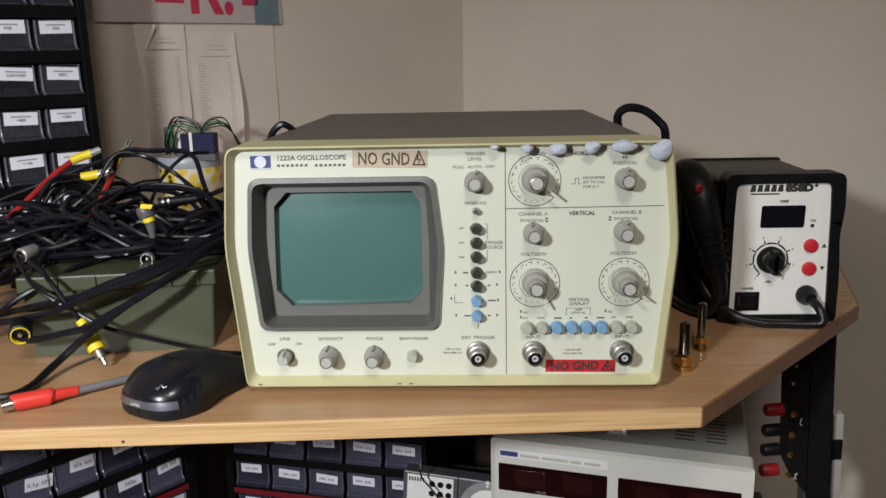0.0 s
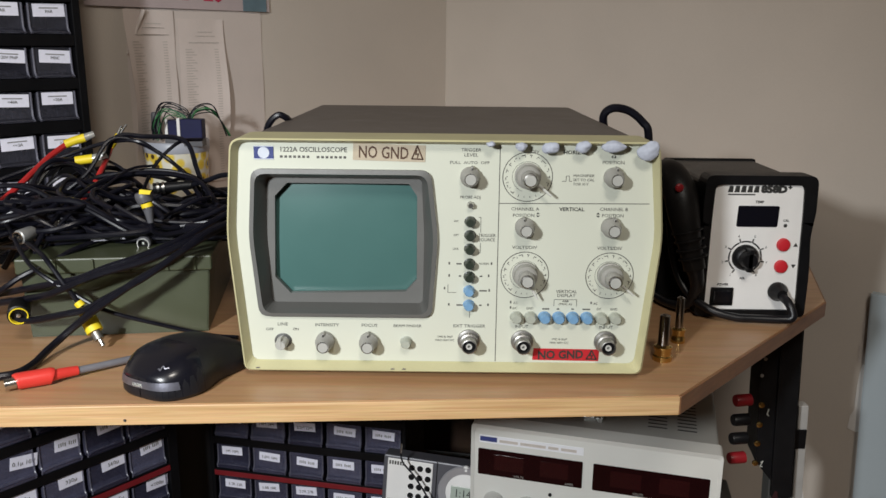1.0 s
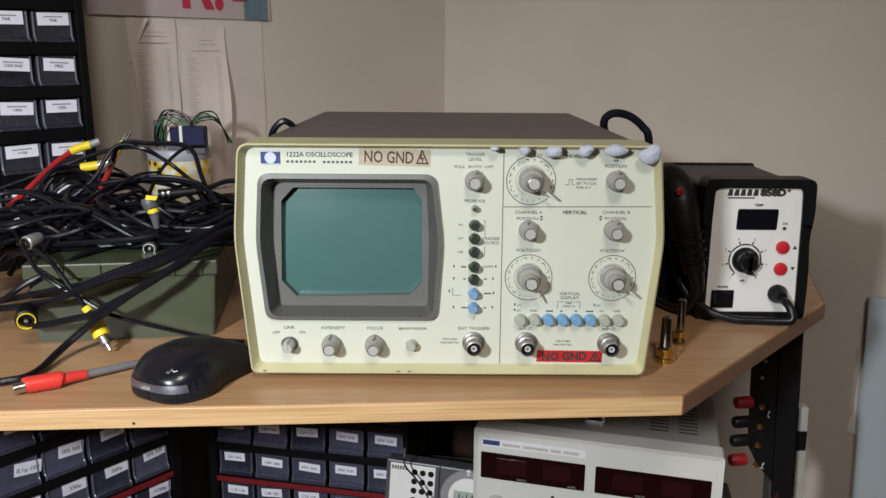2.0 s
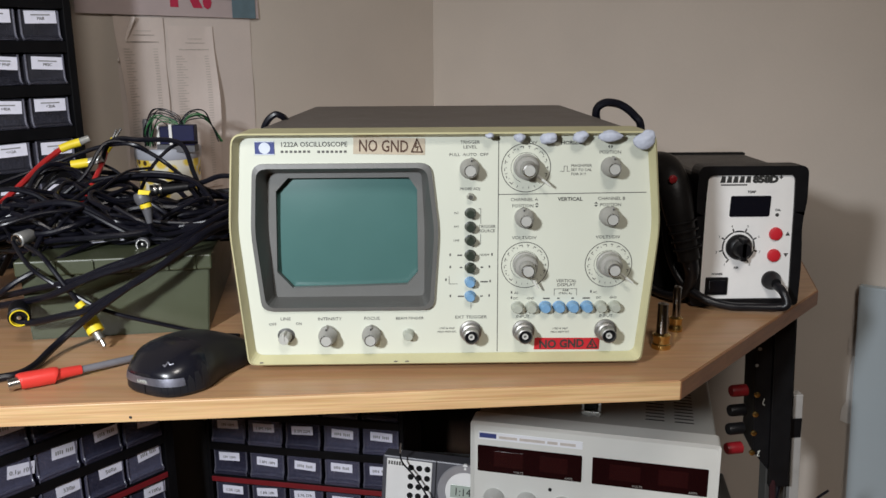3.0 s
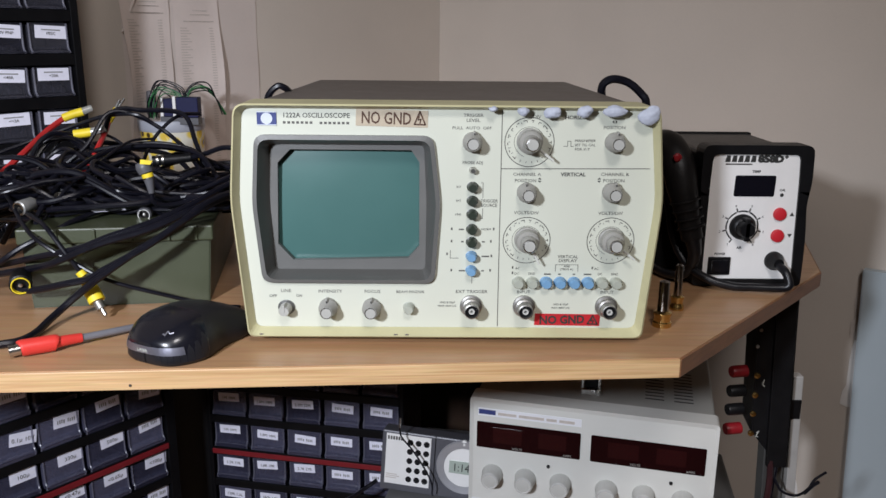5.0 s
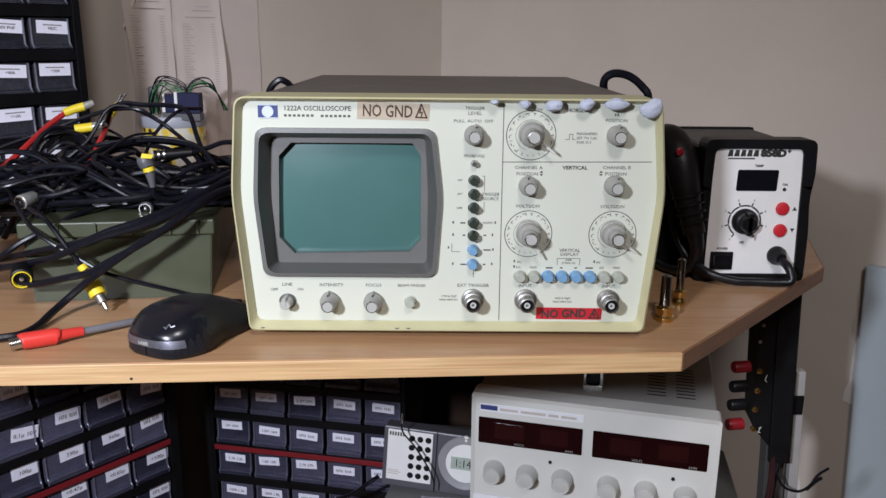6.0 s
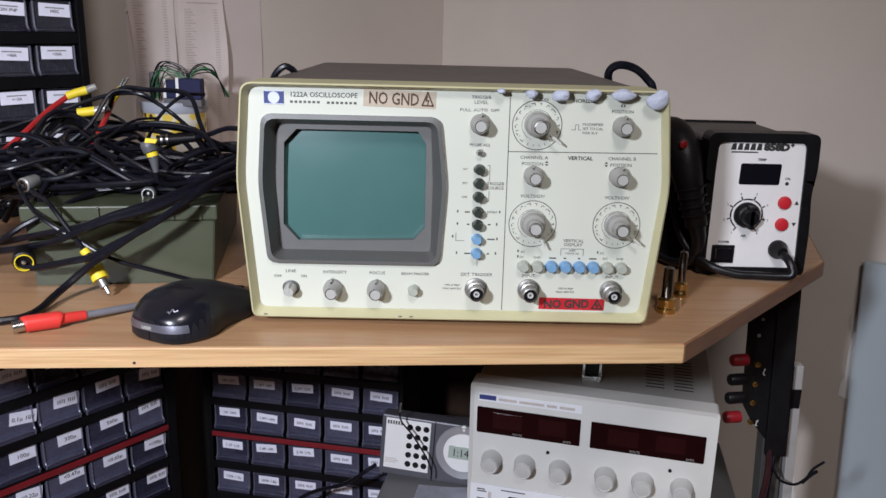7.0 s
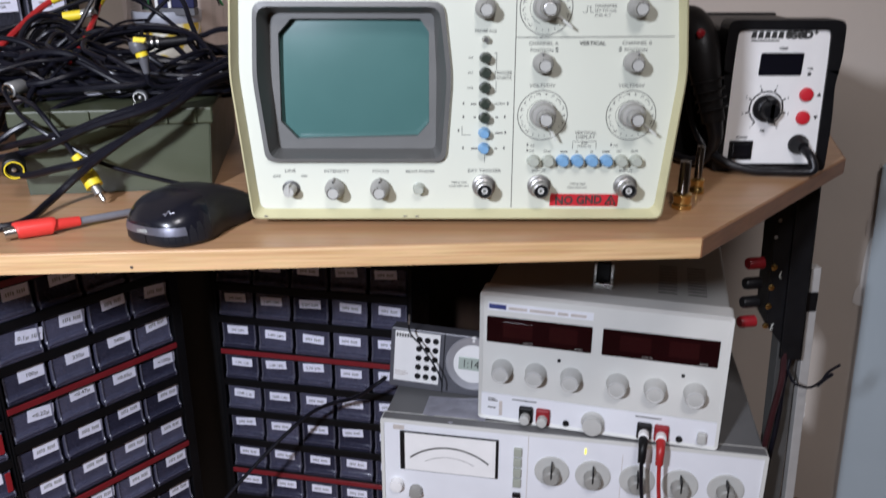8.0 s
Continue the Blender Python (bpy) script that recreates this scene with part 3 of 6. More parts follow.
            flat_line([(cx + r * 0.80 * math.cos(a), cz + r * 0.80 * math.sin(a)), (cx + (r * 0.80 + l) * math.cos(a), cz + (r * 0.80 + l) * math.sin(a))], 0.00045, bm=b)
        part("dial_scale", b, INKSOFT, s)

    def big_knob(cx, cz, lever, tip):
        k = part("range_knob", lathe([(0.0100, 0), (0.0100, 0.004), (0.0092, 0.0045), (0.0088, 0.012), (0.0072, 0.0135), (0.0062, 0.0135)], 30), KNOB, s, smooth=True)
        k.matrix_basis = Matrix.Translation((cx, 0, cz))
        part("shaft_knob", lathe([(0.0062, 0.0130), (0.0060, 0.0225), (0.0055, 0.0235)], 24), KNOB, k, smooth=True)
        part("cap", lathe([(0.0055, 0.0235), (0.0050, 0.0242), (0.0042, 0.0244), (0.0041, 0.0240)], 24), CHROME, k, "chrome cap rim")
        part("cap_disc", lathe([(0.00415, 0.0240), (0.003, 0.0241), (0, 0.0241)], 24), CAPGREY, k)
        a = radians(lever)
        d = Vector((math.cos(a), 0, math.sin(a)))
        part("lever", tube([d * 0.006 + Vector((0, -0.008, 0)), d * 0.013 + Vector((0, -0.009, 0)), d * tip + Vector((0, -0.010, 0))], lambda f: 0.0016 - 0.0007 * f, 8, 4), KNOB_PALE, k, "slim pointer lever", smooth=True)
    dial(0.0635, 0.1640, 0.0190)
    dial(0.0640, 0.0860, 0.0187)
    dial(0.1308, 0.0860, 0.0187)
    big_knob(0.0635, 0.1650, -38, 0.0225)
    big_knob(0.0640, 0.0870, -62, 0.0205)
    big_knob(0.1308, 0.0870, -38, 0.0225)

    def small_knob(cx, cz, r, h, angle, name="knob"):
        k = part(name, lathe([(r, 0), (r, h * 0.35), (r * 0.90, h * 0.40), (r * 0.72, h * 0.92), (r * 0.66, h), (r * 0.60, h)], 28), KNOB, s, smooth=True)
        k.matrix_basis = pose(cx, 0, cz, 0, angle, 0)
        part("pointer", box(-0.0008, 0.0008, -h * 0.55, -h * 0.1, r * 0.55, r * 1.14, 0.0003), KNOB, k)
        part("index_mark", box(-0.0005, 0.0005, -h * 0.62, -h * 0.3, r * 0.72, r * 1.0), INK, k)
        part("cap", lathe([(r * 0.64, h * 0.985), (r * 0.60, h * 1.03), (r * 0.54, h * 1.03), (r * 0.53, h * 1.0)], 24), CHROME, k, "chrome cap rim")
        part("cap_disc", lathe([(r * 0.535, h * 1.0), (r * 0.4, h * 1.005), (0, h * 1.005)], 24), CAPGREY, k)
    for cx, cz, a in ((0.0195, 0.1640, 10), (0.1290, 0.1645, 10), (0.0625, 0.1250, -8), (0.1292, 0.1255, 14), (-0.0945, 0.0295, -4), (-0.0595, 0.0295, 0)):
        small_knob(cx, cz, 0.0076, 0.0165, a)
    # push buttons
    def button(cx, cz, material, r=0.0044, h=0.0085, name="push_button", label=""):
        k = part(name, lathe([(r * 1.12, 0), (r * 1.12, 0.0008), (r, 0.001), (r * 0.93, h * 0.85), (r * 0.75, h), (0, h)], 20), material, s, label, smooth=True)
        k.matrix_basis = Matrix.Translation((cx, 0, cz))
        k.scale = (1.0, 1.0, 0.90)
    for z, m, l in ((0.1288, DARKBTN, "dark green"), (0.1178, DARKBTN, ""), (0.1070, DARKBTN, ""), (0.0950, DARKBTN, ""), (0.0845, DARKBTN, ""), (0.0730, BLUE, "blue push button"), (0.0612, BLUE, "blue push button")):
        button(0.0203, z, m, 0.0041)
    for k in range(8):
        button(0.0583 + 0.01122 * k, 0.0515, BLUE if 2 <= k <= 5 else GREYBTN, 0.0046)
    button(0.0203, 0.1420, CHROME, 0.0026, 0.006, "probe_loop", "small chrome calibrator post")
    button(-0.1285, 0.0290, BEZEL_DARK, 0.0062, 0.0022, "switch_collar", "dark ring round the power switch")
    button(-0.1285, 0.0290, CAPGREY, 0.0050, 0.0130, "power_button", "grey round power switch")
    part("switch_pointer", box(-0.1292, -0.1278, -0.0135, -0.004, 0.0285, 0.0345, 0.0004), CAPGREY, s)
    button(-0.0295, 0.0295, GREYBTN, 0.0044, 0.0090, "beam_button", "pale grey push button")
    # BNC sockets
    for cx, cz in ((0.0207, 0.0312), (0.0635, 0.0312), (0.1303, 0.0312)):
        k = part("bnc_socket", lathe([(0.0090, 0), (0.0090, 0.0025), (0.0074, 0.003), (0.0074, 0.008), (0.0062, 0.0085), (0.0060, 0.0165), (0.0052, 0.0168), (0.0050, 0.0060), (0, 0.0060)], 28), BNCMETAL, s, "dull nickel BNC socket", smooth=True)
        k.matrix_basis = Matrix.Translation((cx, 0, cz))
        part("dielectric", lathe([(0.0044, 0.006), (0.0044, 0.0150), (0.0019, 0.0150), (0.0017, 0.010), (0, 0.010)], 20), BLACK, k)
        part("contact_ring", lathe([(0.0024, 0.0150), (0.0024, 0.0160), (0.0013, 0.0160), (0.0012, 0.012), (0, 0.012)], 16), PSU_KNOB, k)
    # chips along the lower rim
    for x in (-0.040, -0.031, -0.148):
        part("scuff", lathe([(0.0011, 0), (0.0006, 0.0002), (0, 0.0002)], 7, at=Matrix.Translation((x, -0.0086, 0.0088)) @ Matrix.Diagonal((1.6, 1, 0.7, 1))), COVER, s)
    return s


build_scope()


def blob(name, x, y, z, sx, sy, sz, seed, turn=0):
    bm = bmesh.new()
    bmesh.ops.create_icosphere(bm, subdivisions=4, radius=1)
    for v in bm.verts:
        n = noise.noise(v.co * 1.1 + Vector((seed * 3.1, seed, 0))) * 0.20 + noise.noise(v.co * 3.0 + Vector((seed, 0, seed * 2.2))) * 0.07
        v.co *= 1 + n
        v.co = Vector((v.co.x * sx, v.co.y * sy, v.co.z * sz)) * 0.9
    ob = part(name, bm, PUTTY, None, smooth=True)
    ob.matrix_world = pose(x, y, z, 0, turn, 0)
    return tagged(ob, "lump of pale blue-grey putty pressed on the rim", "putty", "putty lumps along the rim")


for i, (x, z, sx, sz, turn) in enumerate(((0.0345, 0.1898, 0.0040, 0.0024, 0), (0.0570, 0.1882, 0.0050, 0.0038, 8), (0.0793, 0.1876, 0.0075, 0.0050, -6), (0.1035, 0.1884, 0.0068, 0.0050, -12), (0.1260, 0.1888, 0.0105, 0.0048, 2), (0.1525, 0.1858, 0.0098, 0.0075, -28))):
    blob("putty", x, -0.0088, 0.75 + z, sx, 0.0042, sz, i + 1, turn)


# ---- hot-air rework station ----
HOSE = mat("black_hose_rubber", (0.007, 0.007, 0.009), 0.36, 0, 0.15, 60, 0.2, 700, spec=0.4)


STATIONCASE = mat("brown_black_metal", (0.020, 0.017, 0.016), 0.42, 0, 0.08, 40, 0.3, 900, spec=0.4)
GRIP = mat("satin_black_grip", (0.010, 0.009, 0.009), 0.42, 0, 0.2, 60, 0.3, 500, spec=0.25)


def build_station():
    s = thing("rework_station", 0.303, 0.158, 0.75, 0, "black hot-air rework station with white front panel", "rework station")
    out = [(-0.053, 0.001), (-0.0535, 0.05), (-0.0505, 0.085), (-0.0535, 0.105), (-0.0525, 0.1425), (0.0545, 0.1425), (0.0560, 0.105), (0.0525, 0.085), (0.0560, 0.05), (0.0560, 0.001)]
    r = [0.005, 0.02, 0.012, 0.012, 0.008, 0.008, 0.012, 0.012, 0.02, 0.005]
    hole = [(-0.0440, 0.008), (-0.0440, 0.05), (-0.0440, 0.085), (-0.0440, 0.105), (-0.0430, 0.1335), (0.0420, 0.1335), (0.0435, 0.105), (0.0440, 0.085), (0.0450, 0.05), (0.0465, 0.008)]
    part("front_frame", ring(rounded(out, r), rounded(hole, [0.003, 0.01, 0.008, 0.008, 0.006, 0.006, 0.008, 0.008, 0.01, 0.003]), -0.004, -0.004, 0.02), BLACK, s, "black moulded frame with waisted sides")
    part("front_panel", prism(rounded([(-0.0445, 0.0075), (-0.0435, 0.134), (0.0425, 0.134), (0.047, 0.0075)], 0.006), -0.0015, 0.01), WHITEPL, s, "white printed panel")
    part("case", box(-0.0500, 0.0535, 0.018, 0.160, 0.004, 0.1340, 0.004), STATIONCASE, s, "brown-black metal case")
    part("rear_lip", box(-0.0500, 0.0535, 0.157, 0.166, 0.004, 0.1358, 0.0015), MATTBLACK, s, "black rear edge of the case")
    f = -0.0015
    mk = bmesh.new()
    for k in range(5):
        x = -0.0308 + 0.0062 * k
        prism([(x, 0.1258), (x + 0.0016, 0.1322), (x + 0.0052, 0.1322), (x + 0.0052, 0.1258)], f - 0.0002, f, bm=mk)
    part("maker_mark", mk, INK, s, "black maker's mark")
    lettering("model_word", "858D", 0.0092, INK, s, 0.0138, 0.1260, f, width=0.0255, bold=0.0007)
    lettering("model_word", "+", 0.0060, INK, s, 0.0288, 0.1290, f, bold=0.0004)
    part("maker_line", bars([(-0.030, 0.1230, 0.026)], 0.0014, f), INKSOFT, s)
    lettering("panel_word", "TEMP", 0.0034, INK, s, 0.0010, 0.1155, f, width=0.0085, bold=0.0001)
    lettering("panel_word", "CAL", 0.0030, INK, s, 0.0285, 0.0975, f, width=0.0056, bold=0.0001)
    lettering("panel_word", "AIR", 0.0032, INK, s, -0.0085, 0.0390, f, width=0.0052, bold=0.0001)
    lettering("panel_word", "POWER", 0.0030, INK, s, -0.0270, 0.0325, f, width=0.0110, bold=0.0001)
    part("display", prism(rounded([(-0.0195, 0.0920), (-0.0190, 0.1128), (0.0208, 0.1128), (0.0203, 0.0920)], 0.002), f - 0.0006, f), BLACKGLASS, s, "dark unlit display window")
    part("trimmer", lathe([(0.0018, 0), (0.0018, 0.0004), (0.0011, 0.0004), (0, 0.0002)], 14, at=Matrix.Translation((0.0282, f, 0.0935))), INK, s)
    kx, kz = -0.0078, 0.0615
    sc = bmesh.new()
    for k in range(8):
        a = radians(235 - k * 41.5)
        c, d = math.cos(a), math.sin(a)
        flat_line([(kx + 0.0158 * c, kz + 0.0158 * d), (kx + 0.0192 * c, kz + 0.0192 * d)], 0.0014, f, sc)
        lettering("scale_number", str(k + 1), 0.0034, INK, s, kx + 0.0222 * c, kz + 0.0222 * d - 0.0012, f)
        if k < 7:
            flat_line(arc_path(kx, kz, 0.0157, 235 - k * 41.5 - 5, 235 - k * 41.5 - 36, 8), 0.0015, f, sc)
    part("scale_marks", sc, INK, s)
    kn = part("air_knob", lathe([(0.0128, 0), (0.0128, 0.003), (0.0120, 0.004), (0.0112, 0.006), (0.0085, 0.0075), (0.0075, 0.016), (0.0068, 0.017), (0, 0.017)], 30), BLACK, s, smooth=True)
    kn.matrix_basis = Matrix.Translation((kx, f, kz))
    part("knob_grip", box(-0.0028, 0.0028, -0.017, -0.004, -0.0112, 0.0112, 0.001), BLACK, kn)
    for z, t in ((0.0745, 1), (0.0525, -1)):
        b = part("red_button", lathe([(0.0066, 0), (0.0066, 0.001), (0.0060, 0.0028), (0.0045, 0.0034), (0, 0.0036)], 26), REDBTN, s, "round red button", smooth=True)
        b.matrix_basis = Matrix.Translation((0.0282, f, z))
        bm = bmesh.new()
        bm.faces.new([bm.verts.new((0.0405 + a * 0.0023, f - 0.0002, z + t * c * 0.0020)) for a, c in ((-1, -1), (1, -1), (0, 1))])
        part("arrow_mark", bm, INK, s)
    sw = part("rocker_switch", box(-0.0385, -0.0160, f - 0.002, f, 0.0120, 0.0305, 0.0008), BLACK, s)
    part("rocker", box(-0.0360, -0.0185, f - 0.0040, f - 0.001, 0.0145, 0.0280, 0.0012), BLACKGLOSS, sw)
    g = part("hose_grommet", lathe([(0.0095, 0), (0.0095, 0.003), (0.0085, 0.005), (0.0065, 0.009), (0.0050, 0.014), (0, 0.014)], 24), BLACK, s, smooth=True)
    g.matrix_basis = Matrix.Translation((0.0275, f, 0.0270))
    part("air_hose", tube([(0.0275, -0.012, 0.0255), (0.0310, -0.024, 0.021), (0.0335, -0.030, 0.010), (0.0255, -0.028, 0.0065), (0.0, -0.024, 0.0058), (-0.020, -0.0215, 0.0062), (-0.043, -0.014, 0.012), (-0.060, 0.004, 0.024), (-0.070, 0.02, 0.05), (-0.074, 0.035, 0.09)], 0.0042, 10, 8), HOSE, s, "dark ribbed hose looping over the desk", smooth=True)
    part("cradle", box(-0.0790, -0.0520, 0.045, 0.11, 0.002, 0.134, 0.006), MATTBLACK, s, "black side holder")
    grip = part("hand_piece", tube([(-0.0810, 0.040, 0.1400), (-0.0780, 0.022, 0.1365), (-0.0735, 0.008, 0.122), (-0.0690, 0.001, 0.098), (-0.0630, -0.004, 0.072), (-0.0575, -0.006, 0.050)], lambda f: 0.0125 + 0.0050 * math.sin(min(1.0, f * 1.25) * 2.9) - 0.003 * f, 20, 6), GRIP, s, "black hot-air hand piece leaning in its cradle", smooth=True)
    for f in range(4):
        part("grip_ring", tube([(-0.0665 + 0.0022 * f, -0.0018 - 0.001 * f, 0.088 - 0.0085 * f), (-0.0661 + 0.0022 * f, -0.0020 - 0.001 * f, 0.0865 - 0.0085 * f)], 0.0152 - 0.0004 * f, 20, 1), GRIP, grip, smooth=True)
    part("hand_piece_button", lathe([(0.0040, 0), (0.0040, 0.0024), (0.0030, 0.0032), (0, 0.0034)], 16, at=pose(-0.0795, -0.0070, 0.1310, 12, 0, 10)), DARKRED, grip, "small dark red button", smooth=True)
    part("strain_relief", tube([(-0.0575, -0.006, 0.052), (-0.0545, -0.0075, 0.036), (-0.056, -0.006, 0.022)], lambda f: 0.0085 - 0.0035 * f, 14, 5), HOSE, grip, smooth=True)
    part("hand_piece_cord", tube([(-0.056, -0.006, 0.024), (-0.060, 0.0, 0.012), (-0.070, 0.014, 0.007), (-0.080, 0.04, 0.007), (-0.085, 0.09, 0.007)], 0.0045, 10, 6), HOSE, grip, smooth=True)
    return s


build_station()


DARKCHROME = mat("dark_chrome", (0.30, 0.28, 0.26), 0.18, 1, 0.1, 60, 0.05, 500)


def brass_post(x, y, h, r):
    s = thing("brass_nozzle", x, y, 0.75, 0, "small brass air nozzle standing on the desk", "nozzle", "brass nozzles beside the oscilloscope")
    up = pose(0, 0, 0, -90)
    part("base", lathe([(0, 0), (r * 1.15, 0), (r * 1.15, 0.004), (r, 0.005), (r, 0.0095), (r * 1.1, 0.0105), (r * 1.1, 0.0125), (r * 0.7, 0.014)], 22, at=up), BRASS, s, smooth=True)
    part("stem", lathe([(r * 0.68, 0.0125), (r * 0.62, h), (r * 0.3, h + 0.001), (0, h)], 18, at=up), DARKCHROME, s, smooth=True)


brass_post(0.189, 0.040, 0.040, 0.0072)
brass_post(0.2145, 0.084, 0.042, 0.0056)


# ---- drawer cabinets ----
SOFTPRINT = mat("soft_grey_print", (0.30, 0.30, 0.31), 0.6, 0, 0.1, 200, 0, 900)


def drawer_meshes(w, h, key, pull, clear_sides):
    """The shared parts of one small drawer: its clear front sits at y = 0."""
    # front: a clear upper wall, and below it a bulging finger pull with a curved top
    tray = bmesh.new()
    n = 12
    prof = [(0.0, 1.0), (0.0, 0.60), (0.0, pull + 0.10), (-0.0015, pull + 0.05), (-0.0058, pull), (-0.0062, pull - 0.05), (-0.0050, 0.10), (-0.0040, 0.0)]
    grid = []
    for y, f in prof:
        row = []
        for k in range(n + 1):
            u = k / n
            arch = -0.05 * abs(2 * u - 1) ** 4 * (1 if 0.02 < f < 0.7 else 0)
            row.append(tray.verts.new((u * w, y, (f + arch) * h)))
        grid.append(row)
    for a, b in zip(grid, grid[1:]):
        for k in range(n):
            tray.faces.new((a[k], a[k + 1], b[k + 1], b[k]))
    bmesh.ops.solidify(tray, geom=tray.faces[:], thickness=-0.0013)
    for x0 in (0.0, w - 0.0013):
        box(x0, x0 + 0.0013, 0.0014, 0.055, 0.0, h * 0.93, bm=tray)
    box(0.0014, w - 0.0014, 0.0014, 0.055, 0.0, 0.0013, bm=tray)
    bm = bmesh.new()
    rnd = random.Random(key)
    for _ in range(16):
        x, z, a = rnd.uniform(0.008, w - 0.008), rnd.uniform(0.004, h * 0.34), rnd.uniform(0.0015, 0.004)
        box(x - a, x + a, rnd.uniform(0.004, 0.006), rnd.uniform(0.010, 0.03), 0.003, z + 0.002, 0.0006, 1, bm=bm)
    # rounded upright edges and the rolled top of the finger pull
    edge = bmesh.new()
    for x0 in (0.0012, w - 0.0012):
        tube([(x0, -0.0008, h * 0.98), (x0, -0.0010, pull * h + 0.004), (x0, -0.0052, pull * h - 0.002), (x0, -0.0040, 0.001)], 0.0013, 6, 2, edge)
    if clear_sides:
        tube([(0.001, -0.0040, 0.0012), (w - 0.001, -0.0040, 0.0012)], 0.0005, 6, 1, edge)
    else:
        tube([(0.001, -0.0054, (pull - 0.04) * h), (w * 0.2, -0.0060, pull * h), (w * 0.8, -0.0060, pull * h), (w - 0.001, -0.0054, (pull - 0.04) * h)], 0.00035, 6, 3, edge)
    return tray, bm, edge


def build_cabinet(name, x, y, z, yaw, cols, rows, pu, pz, bar, red_rows, label, words, depth=0.115, side=0.010, lab=(0.12, 0.86, 0.42, 0.97), seed=1, blank=(), tab=False, plastic=None, left=None):
    """x, y, z: the lower left front corner; red_rows: shelf edges in red."""
    c = thing(name, x, y, z, yaw, label, "drawer cabinet", "small-parts drawer cabinets")
    W, H = cols * pu, rows * pz
    part("side_panel", box(-(left or side), 0, -0.002, depth, -0.004, H + bar, 0.001), CABINET, c)
    part("side_panel", box(W, W + side, -0.002, depth, -0.004, H + bar, 0.001), CABINET, c)
    part("back_panel", box(0, W, depth - 0.004, depth, 0, H), CABINET, c)
    for r in range(rows + 1):
        shelf = part("shelf", box(0, W, -0.0015, depth - 0.004, r * pz - bar * 0.3, r * pz + bar * 0.7, 0.0006, 1), CABINET, c)
        if r in red_rows:
            part("shelf_edge", box(0, W, -0.0034, -0.0012, r * pz - bar * 0.10, r * pz + bar * 0.55, 0.0005, 1), REDSHELF, shelf, "dark red shelf edge")
    dw, dh = pu - 0.0060, pz - bar - 0.0022
    first = None
    rnd = random.Random(seed)
    labels = {}
    for r in range(rows):
        for k in range(cols):
            at = Matrix.Translation((k * pu + 0.0030, 0.0035 + rnd.uniform(-0.001, 0.002), r * pz + bar * 0.7 + 0.0006))
            if first is None:
                tray, stuff, edge = drawer_meshes(dw, dh, seed, 0.10 if plastic else 0.20, bool(plastic))
                first = part("drawer", tray, plastic or DRAWER_FROST, c, "clear smoky plastic drawer", at=at)
                cont = part("contents", stuff, CONTENT, first)
                rim = part("moulded_edge", edge, HIGHLIGHT_EDGE if plastic else DRAWER_EDGE, first, smooth=True)
                lx0, lx1 = dw * lab[0], dw * lab[1]
                lz1, lz0 = dh * lab[3], dh * (lab[3] - lab[2])
                lb = part("paper_label", box(lx0, lx1, -0.0010, -0.0006, lz0, lz1), LABEL, first)
                rows_b = []
                for q in range(9):
                    if q != 4:
                        rows_b.append((lx0 + (lx1 - lx0) * (0.14 + 0.082 * q), lz0 + (lz1 - lz0) * (0.30 + 0.02 * (q % 3)), (lx1 - lx0) * (0.045 + 0.008 * (q % 2))))
                pr = tagged(part("label_print", bars(rows_b, (lz1 - lz0) * 0.30, -0.0011), SOFTPRINT, lb), kind="stuff")
                d = first
                l = lb
            else:
                d = share("drawer", first, c, at)
                cc = share("contents", cont, d, Matrix.Diagonal((-1, 1, rnd.uniform(0.5, 1.3), 1)) @ Matrix.Translation((-dw, 0, 0)) if rnd.random() < 0.5 else Matrix.Diagonal((1, 1, rnd.uniform(0.5, 1.4), 1)))
                share("moulded_edge", rim, d, Matrix.Identity(4))
                if (r, k) in blank:
                    continue
                l = share("paper_label", lb, d, pose(rnd.uniform(-0.0012, 0.0012), 0, rnd.uniform(-0.0010, 0.0008), 0, rnd.gauss(0, 2.4), 0))
                if (r, k) not in words:
                    share("label_print", pr, l, Matrix.Identity(4))
            if tab and k == cols - 1:
                part("red_tab", box(dw * 0.84, dw * 0.97, -0.005, -0.0036, dh * 0.25, dh * 0.95, 0.0006, 1), DARKRED, d, "red plastic tab")
            if (r, k) in words:
                if l is lb:
                    bpy.data.objects.remove(pr)
                if plastic:
                    part("label_print", bars([(lx0 + (lx1 - lx0) * 0.2, lz0 + (lz1 - lz0) * 0.62, (lx1 - lx0) * 0.6)], (lz1 - lz0) * 0.10, -0.0011), SOFTPRINT, l)
                lettering("label_word", words[(r, k)], (lz1 - lz0) * (0.34 if plastic else 0.46), INKSOFT, l, (lx0 + lx1) / 2, lz0 + (lz1 - lz0) * 0.28, -0.0011)
    return c


def at_front(p, yaw, u, z):
    a = radians(yaw)
    return p[0] + u * math.cos(a), p[1] + u * math.sin(a), z


ux, uy, uz = at_front((-0.471, 0.389), 50, 0.0265 - 3 * 0.0536, 0.7495 + 0.001)
build_cabinet("drawer_cabinet", ux, uy, uz, 50, 3, 8, 0.0536, 0.0513, 0.0135, (), "black drawer cabinet with clear labelled drawers on the desk",
              {(2, 2): ">3A", (3, 2): "<20A", (4, 2): "MISC", (5, 2): "PAR", (2, 1): "<=3A", (3, 1): "<40A", (4, 1): "120V PNP", (5, 1): "PAR"}, side=0.010, lab=(0.12, 0.92, 0.42, 0.96), seed=5, plastic=DRAWER)
lx, ly, lz = at_front((-0.435, 0.372), 50, 0.0750 - 4 * 0.0587, 0.0)
